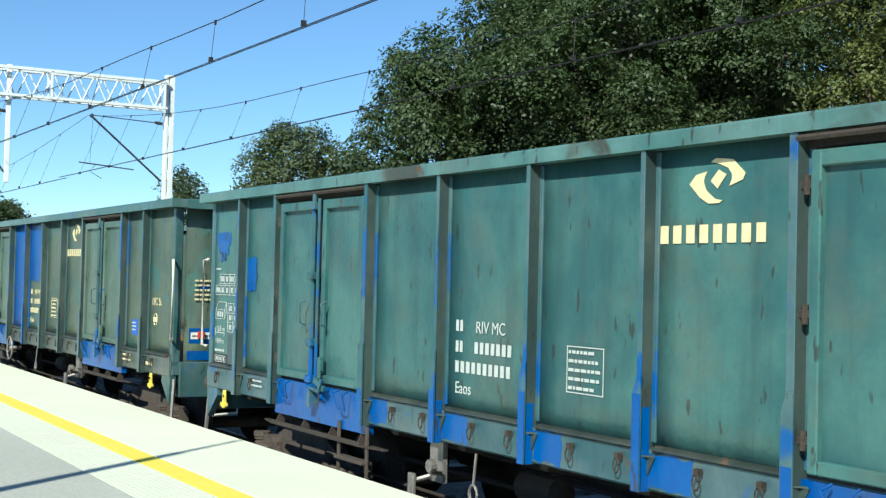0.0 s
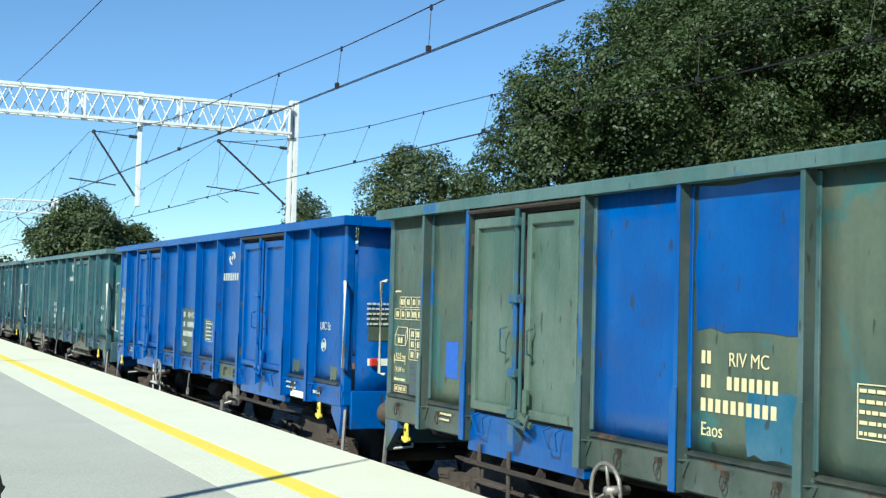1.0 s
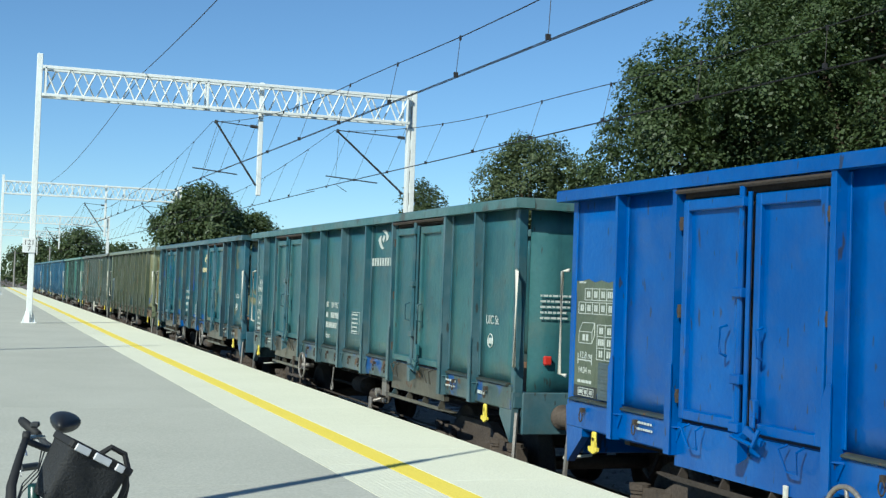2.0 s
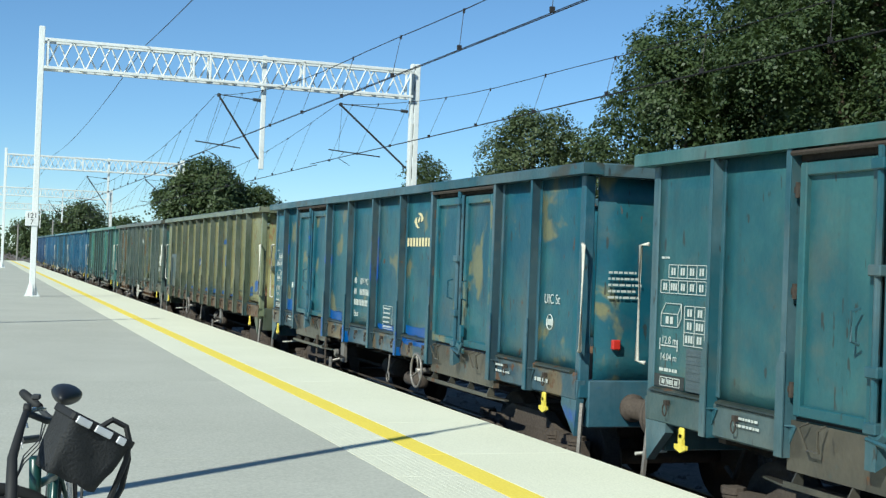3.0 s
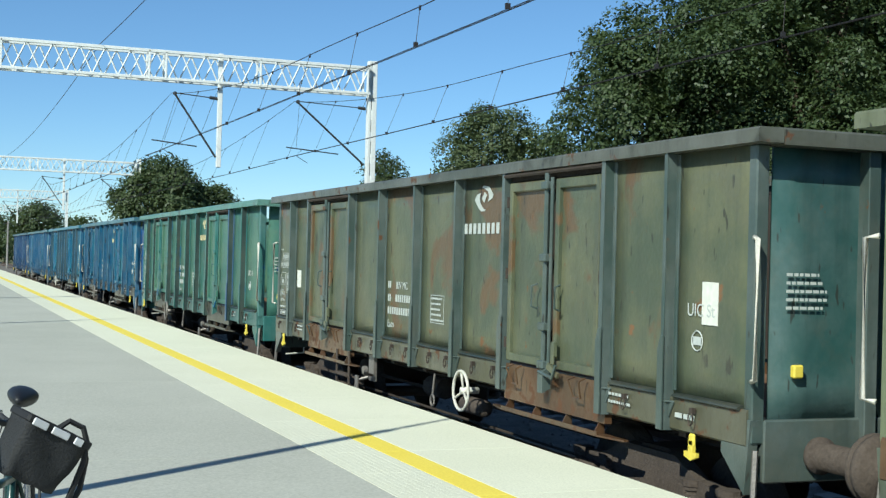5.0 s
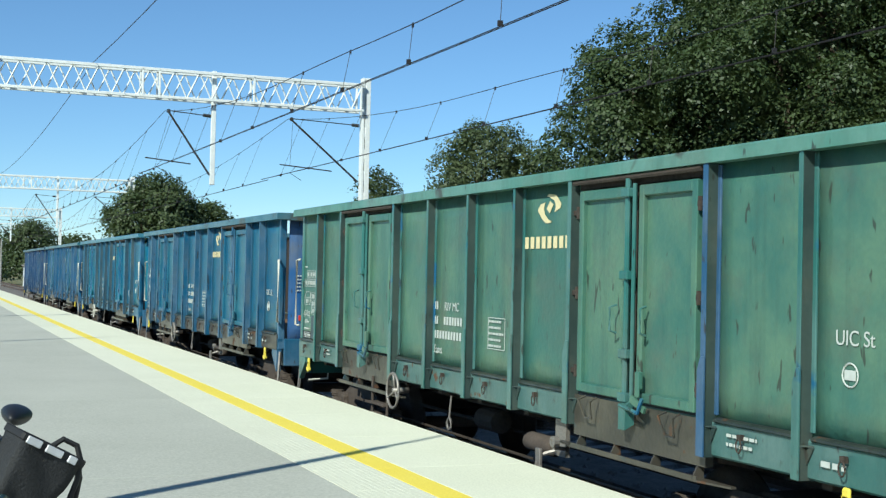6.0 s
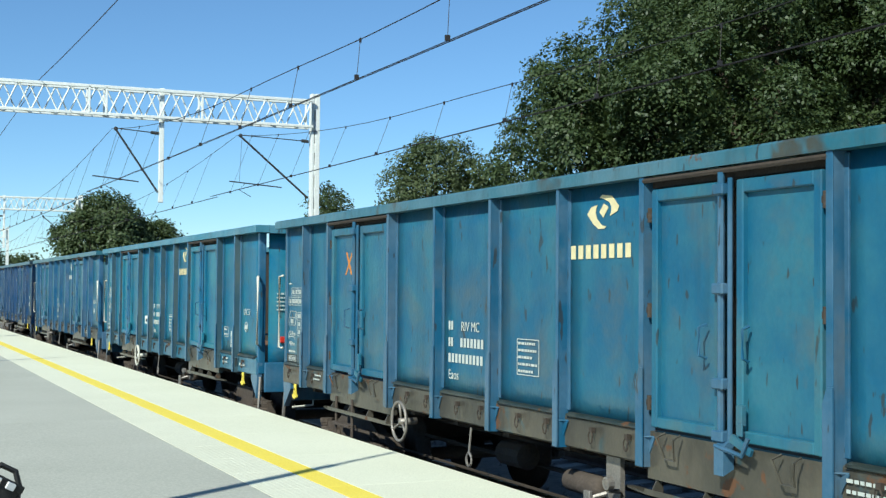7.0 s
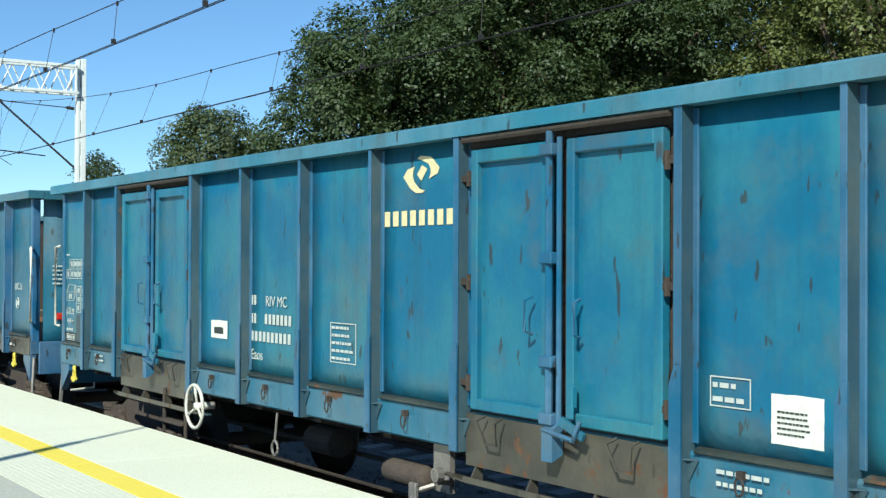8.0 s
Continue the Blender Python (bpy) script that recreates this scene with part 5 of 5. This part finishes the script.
    bm = bmesh.new()
    bmesh.ops.create_uvsphere(bm, u_segments=20, v_segments=12, radius=1.0)
    for v in bm.verts:
        t = max(0.0, (v.co.y + 1) / 2)                                  # 0 at the nose, 1 at the back
        v.co = Vector((.018 + v.co.x * (.035 + .055 * t ** 1.6), .30 + v.co.y * .125, .962 + v.co.z * (.034 + .01 * t) + .008 * t - .12 * v.co.x * (.035 + .055 * t)))
    part("saddle", bm, SADDLE, th, smooth=True)
    bm = bmesh.new()
    lathe(bm, [(.09, -.01), (.095, 0), (.09, .01)], (.06, .12, .28), "x", 20)
    tube(bm, [(.08, .12, .28), (.08, .22, .17)], .01, 6)
    box(bm, .08, .17, .18, .26, .15, .18, .008)
    tube(bm, [(-.08, .12, .28), (-.08, .02, .39)], .01, 6)
    box(bm, -.17, -.08, -.02, .06, .38, .41, .008)
    part("crankset", bm, FITTING, th)
    bm = bmesh.new()
    for s in (-.07, .07):
        tube(bm, [(s, .30, .74), (s, .80, .74)], .006, 6)
        tube(bm, [(s, .53, .37), (s, .62, .74)], .006, 6)
    for y in (.35, .5, .65, .8):
        tube(bm, [(-.07, y, .74), (.07, y, .74)], .005, 6)
    part("rear_rack", bm, FITTING, th)
    bm = bmesh.new()
    tube(bm, [(-.03, .15, .30), (-.20, .28, .02)], .009, 6)
    part("kickstand", bm, CHROME, th)
    # shopping bag hung askew on the bar
    hang = pose(0.243, 5.155, 0, 0, 0, -10).inverted() @ pose(0.325, 4.76, 0.845, 8, 27, 24)

    def hung(bm):
        bmesh.ops.transform(bm, verts=bm.verts[:], matrix=hang)
        return bm
    t = bmesh.new()
    bmesh.ops.create_cube(t, size=1.0)
    bmesh.ops.subdivide_edges(t, edges=t.edges[:], cuts=6, use_grid_fill=True)
    r = random.Random(3)
    for v in t.verts:
        u = v.co.z + .5
        fold = .006 * math.sin(9 * v.co.x + 7 * v.co.z) + r.uniform(-.003, .003)
        v.co = Vector((v.co.x * (.20 + .06 * u), v.co.y * (.11 + .03 * u) + fold, .21 * v.co.z + .004 * math.sin(14 * v.co.x)))
    bag = part("handlebar_bag", hung(t), CLOTH, th, "black nylon bag hanging on the handlebar", smooth=True)
    for a, b in ((-.115, -.055), (-.035, .035), (.06, .095)):
        bm = bmesh.new()
        box(bm, a, b, -.083, -.074, .082, .108, .003)
        part("reflective_tape", hung(bm), REFLECT, bag)
    bm = bmesh.new()
    for q in ((-.132, .132, -.078, -.066), (-.132, .132, .066, .078), (-.135, -.123, -.07, .07), (.123, .135, -.07, .07)):
        box(bm, q[0], q[1], q[2], q[3], .085, .112, .004)
    part("bag_rim", hung(bm), RUBBER, bag)
    for pts in ([(.02, .0, .10), (.05, 0, .145), (.10, -.02, .145), (.135, -.04, .10)], [(.125, -.05, .10), (.15, -.05, .04), (.17, -.04, -.06), (.19, -.03, -.20)], [(.13, -.02, .10), (.165, -.03, .05), (.20, -.03, -.05), (.20, -.03, -.20)]):
        bm = bmesh.new()
        tube(bm, pts, .011, 5)
        part("strap", hung(bm), RUBBER, bag)
    return th


bike = bicycle()
bike.matrix_basis = pose(0.243, 5.155, 0, 0, 0, -10)

# ---- trees ----


def crown_mesh(lobes, count, size, seed, spray=3.4, per=44):
    """Leaves gathered in flat sprays that sit on a set of lobes (centre, radius); gaps stay open between the sprays."""
    r = np.random.default_rng(seed)
    c = np.array([l[0] for l in lobes])
    rad = np.array([l[1] for l in lobes])
    p = rad ** 2
    m = max(1, count // per)
    idx = r.choice(len(lobes), m, p=p / p.sum())
    d = r.normal(size=(m, 3))
    d /= np.linalg.norm(d, axis=1)[:, None]
    d[:, 2] = np.where(d[:, 2] < -.35, -d[:, 2] * .6, d[:, 2])
    d /= np.linalg.norm(d, axis=1)[:, None]
    mid = c[idx] + d * rad[idx][:, None] * (1.0 - .40 * r.random((m, 1)) ** 2) * np.array([1, 1, .78])
    # each spray lies across its way out, tipped up to the light
    up = d * .8 + np.array([0, 0, .75]) + r.normal(scale=.25, size=(m, 3))
    up /= np.linalg.norm(up, axis=1)[:, None]
    e1 = np.cross(up, r.normal(size=(m, 3)))
    e1 /= np.linalg.norm(e1, axis=1)[:, None]
    e2 = np.cross(up, e1)
    wide = size * spray * (.6 + .8 * r.random((m, 1)))
    own = np.repeat(np.arange(m), per)
    n_all = m * per
    q = r.normal(size=(n_all, 3)) * np.array([.55, .55, .20])
    dome = -.35 * (q[:, :1] ** 2 + q[:, 1:2] ** 2)
    pos = mid[own] + wide[own] * (q[:, :1] * e1[own] + q[:, 1:2] * e2[own] + (q[:, 2:] + dome) * up[own])
    n = up[own] + .6 * (q[:, :1] * e1[own] + q[:, 1:2] * e2[own]) + r.normal(scale=.38, size=(n_all, 3))
    n /= np.linalg.norm(n, axis=1)[:, None]
    a = np.cross(n, r.normal(size=(n_all, 3)))
    a /= np.linalg.norm(a, axis=1)[:, None]
    b = np.cross(n, a)
    s = size * (.55 + .9 * r.random((n_all, 1)))
    v = np.empty((n_all, 4, 3))
    v[:, 0] = pos - a * s * .5
    v[:, 1] = pos - b * s * .30 + n * s * .08
    v[:, 2] = pos + a * s * .5
    v[:, 3] = pos + b * s * .30 + n * s * .08
    me = bpy.data.meshes.new("crown")
    me.vertices.add(n_all * 4)
    me.vertices.foreach_set("co", v.reshape(-1))
    me.loops.add(n_all * 4)
    me.loops.foreach_set("vertex_index", np.arange(n_all * 4))
    me.polygons.add(n_all)
    me.polygons.foreach_set("loop_start", np.arange(n_all) * 4)
    me.update(calc_edges=True)
    return me


def tree(x, y, radius, height, low, lobes_n, leaves, size, material, label, seed, group="trees behind the line", lean=(0, 0), wide=1.0, dome=1.0):
    """A tapered trunk with limbs and a crown of leaf lobes between two heights (z of the ground: -1.42)."""
    r = random.Random(seed)
    th = tagged(new("tree"), label, "tree", group)
    th.location = (x, y, -1.42)
    H, L = height + 1.42, low + 1.42
    zc, rz = (H + L) / 2, (H - L) / 2
    lobes = []
    for i in range(lobes_n):
        g = i * 2.39996
        u = -0.92 + 1.84 * (i + .5) / lobes_n
        q = math.sqrt(max(0, 1 - u * u)) ** (.45 if u < 0 else 1.15 * dome)
        k = r.uniform(.50, .93)
        lr = radius * r.uniform(.7, 1.2) * 3.1 / math.sqrt(lobes_n)
        lobes.append(((lean[0] * u + wide * radius * q * k * math.cos(g + r.uniform(-.3, .3)), lean[1] * u + radius * q * k * math.sin(g + r.uniform(-.3, .3)), zc + rz * u * r.uniform(.8, .98)), lr))
    bm = bmesh.new()
    tr = radius * .075
    tube(bm, [(0, 0, 0), (.05 * radius, 0, L * .6), (0, .04 * radius, zc), (0, 0, H * .86)], [tr * 1.3, tr, tr * .7, tr * .2], 10)
    part("trunk", bm, BARK, th)
    for i in range(0, lobes_n, max(1, lobes_n // 16)):
        c, lr = lobes[i]
        z0 = L * .7 + (c[2] - L) * .45
        bm = bmesh.new()
        tube(bm, [(0, 0, z0), (c[0] * .45, c[1] * .45, z0 + (c[2] - z0) * .35), (c[0] * .95, c[1] * .95, c[2])], [tr * .45, tr * .3, tr * .1], 6)
        part("limb", bm, BARK, th)
    put("crown", crown_mesh(lobes, leaves, size, seed), material, th)
    return th


tree(20.8, 27.1, 5.95, 11.3, -.2, 230, 420000, 0.092, LEAF_OAK, "large dark green oak with a dense rounded crown", 5, lean=(1.15, -.7), dome=1.15)
tree(16.0, 27.6, 2.5, 7.3, -.4, 60, 75000, 0.092, LEAF_OAK, "dark green oak with low spreading branches", 6)
tree(29.0, 30.5, 6.6, 17.0, 1.0, 150, 190000, 0.115, LEAF_OAK, "large dark green oak behind the tracks", 9)
tree(24.6, 30.0, 4.8, 15.0, 4.0, 110, 150000, 0.11, LEAF_OAK, "tall dark green oak behind the tracks", 10)
tree(26.2, 20.4, 4.2, 14.0, 2.0, 120, 110000, 0.095, LEAF_LIGHT, "light yellow-green leafy tree in the sun", 12)
tree(31.0, 20.5, 5.5, 15.5, 2.0, 60, 40000, 0.2, LEAF_OAK, "dark green leafy tree behind the tracks", 13)
for i, (x, y, rr, h) in enumerate(((17.6, 24.2, 1.7, 4.5), (19.4, 22.6, 1.8, 4.8), (21.0, 20.6, 1.7, 4.6))):
    tree(x, y, rr, h, -.8, 50, 24000, 0.10, LEAF_OAK, "dense green shrub below the oaks", 20 + i, "shrubs below the oaks")
tree(22.9, 53.2, 2.3, 8.5, 2.4, 90, 30000, 0.13, LEAF_GREY, "grey-green tree with a loose crown", 31)
tree(25.0, 51.4, 2.0, 7.3, 1.5, 60, 15000, 0.15, LEAF_GREY, "grey-green tree with a loose crown", 32)
tree(22.0, 54.5, 1.3, 6.2, 1.5, 40, 8000, 0.15, LEAF_GREY, "low grey-green tree behind the tracks", 34)
tree(19.1, 57.0, .85, 6.5, 3.4, 30, 4500, 0.14, LEAF_FAR, "slim young tree with a small crown", 33)
tree(15.9, 98.5, 3.3, 8.4, 1.0, 100, 30000, 0.24, LEAF_FAR, "round dark green tree beside the line", 41)
tree(19.3, 100.5, 2.8, 7.0, .6, 80, 20000, 0.24, LEAF_FAR, "low spreading green tree beside the line", 42)
tree(13.6, 190.0, 3.6, 7.8, .4, 50, 10000, 0.42, LEAF_FAR, "distant green tree beside the line", 51)
tree(20.5, 205.0, 4.2, 5.8, .2, 30, 6000, 0.5, LEAF_FAR, "distant green tree beside the line", 52)
tree(9.6, 235.0, 3.8, 6.6, .0, 30, 6000, 0.5, LEAF_FAR, "distant green tree beside the line", 53)

# low hedge and far woods
rng2 = random.Random(8)
lobes = [((rng2.uniform(-60, 420), 420 + rng2.uniform(-30, 30), -1.0 + rng2.uniform(0, 5.5)), rng2.uniform(3, 6)) for _ in range(110)]
tagged(put("far_woods", crown_mesh(lobes, 26000, 1.6, 61), LEAF_FAR), "low band of far woods on the horizon", "woods", kind="stuff")
lobes = [((12.6 + rng2.uniform(-.4, .8), 108 + 1.1 * i, -1.1 + rng2.uniform(0, .5)), rng2.uniform(.7, 1.1)) for i in range(46)]
tagged(put("trackside_weeds", crown_mesh(lobes, 9000, .3, 62), LEAF_LIGHT), "yellow-green weeds growing beside the track", "weeds", kind="stuff")

# low white building and poles past the end of the train
hut = tagged(new("low_building"), "low white building with a flat grey roof", "building")
hut.location = (11.6, 168.0, -1.42)
bm = bmesh.new()
box(bm, 0, 3.2, 0, 6, 0, 3.1, .02)
part("wall", bm, MAST, hut)
bm = bmesh.new()
box(bm, -.2, 3.4, -.2, 6.2, 3.1, 3.3, .02)
part("roof", bm, SLEEPER, hut)
bm = bmesh.new()
box(bm, .5, 1.3, -.03, .0, .1, 2.1, .01)
part("door", bm, FITTING, hut)
for x, y, h in ((13.5, 120.0, 5.5), (9.0, 176.0, 6.5), (5.0, 185.0, 6.0), (3.0, 215.0, 6.5)):
    th = tagged(new("line_pole"), "grey concrete pole beside the line", "pole", "poles beside the line")
    th.location = (x, y, -1.42)
    bm = bmesh.new()
    tube(bm, [(0, 0, 0), (0, 0, h)], [.14, .09], 8)
    part("shaft", bm, SLEEPER, th)
    bm = bmesh.new()
    box(bm, -.5, .5, -.04, .04, h - .4, h - .3)
    part("crossarm", bm, FITTING, th)


# ---- the train runs ----
SPEED, WHEEL_R = 15.608, 0.46
SHIFT = ((0, .13), (.5, .09), (1, .06), (1.5, .04), (2, .01), (2.2, -.01), (3.5, -.15), (4, -.11), (4.5, -.06), (4.7, -.03), (6, .18), (6.5, .24), (7, .27), (7.3, .30), (7.5, .24), (7.8, -.10), (8, -.19))


def motions():
    for k, th in enumerate(WAGONS):
        walk(th, [(t, pose(TRACK, 7.566 + 14.04 * k - SPEED * t - .002 * (t - 4) ** 2 - d, RAIL_Z)) for t, d in SHIFT])
    turn = math.degrees(SPEED / WHEEL_R / FPS)
    for axles in AXLES:
        for ob in axles:
            y = ob.location[1]
            walk(ob, [(i / FPS, pose(0, y, WHEEL_R, (i * turn) % 360)) for i in range(8 * FPS + 1)])


motions()
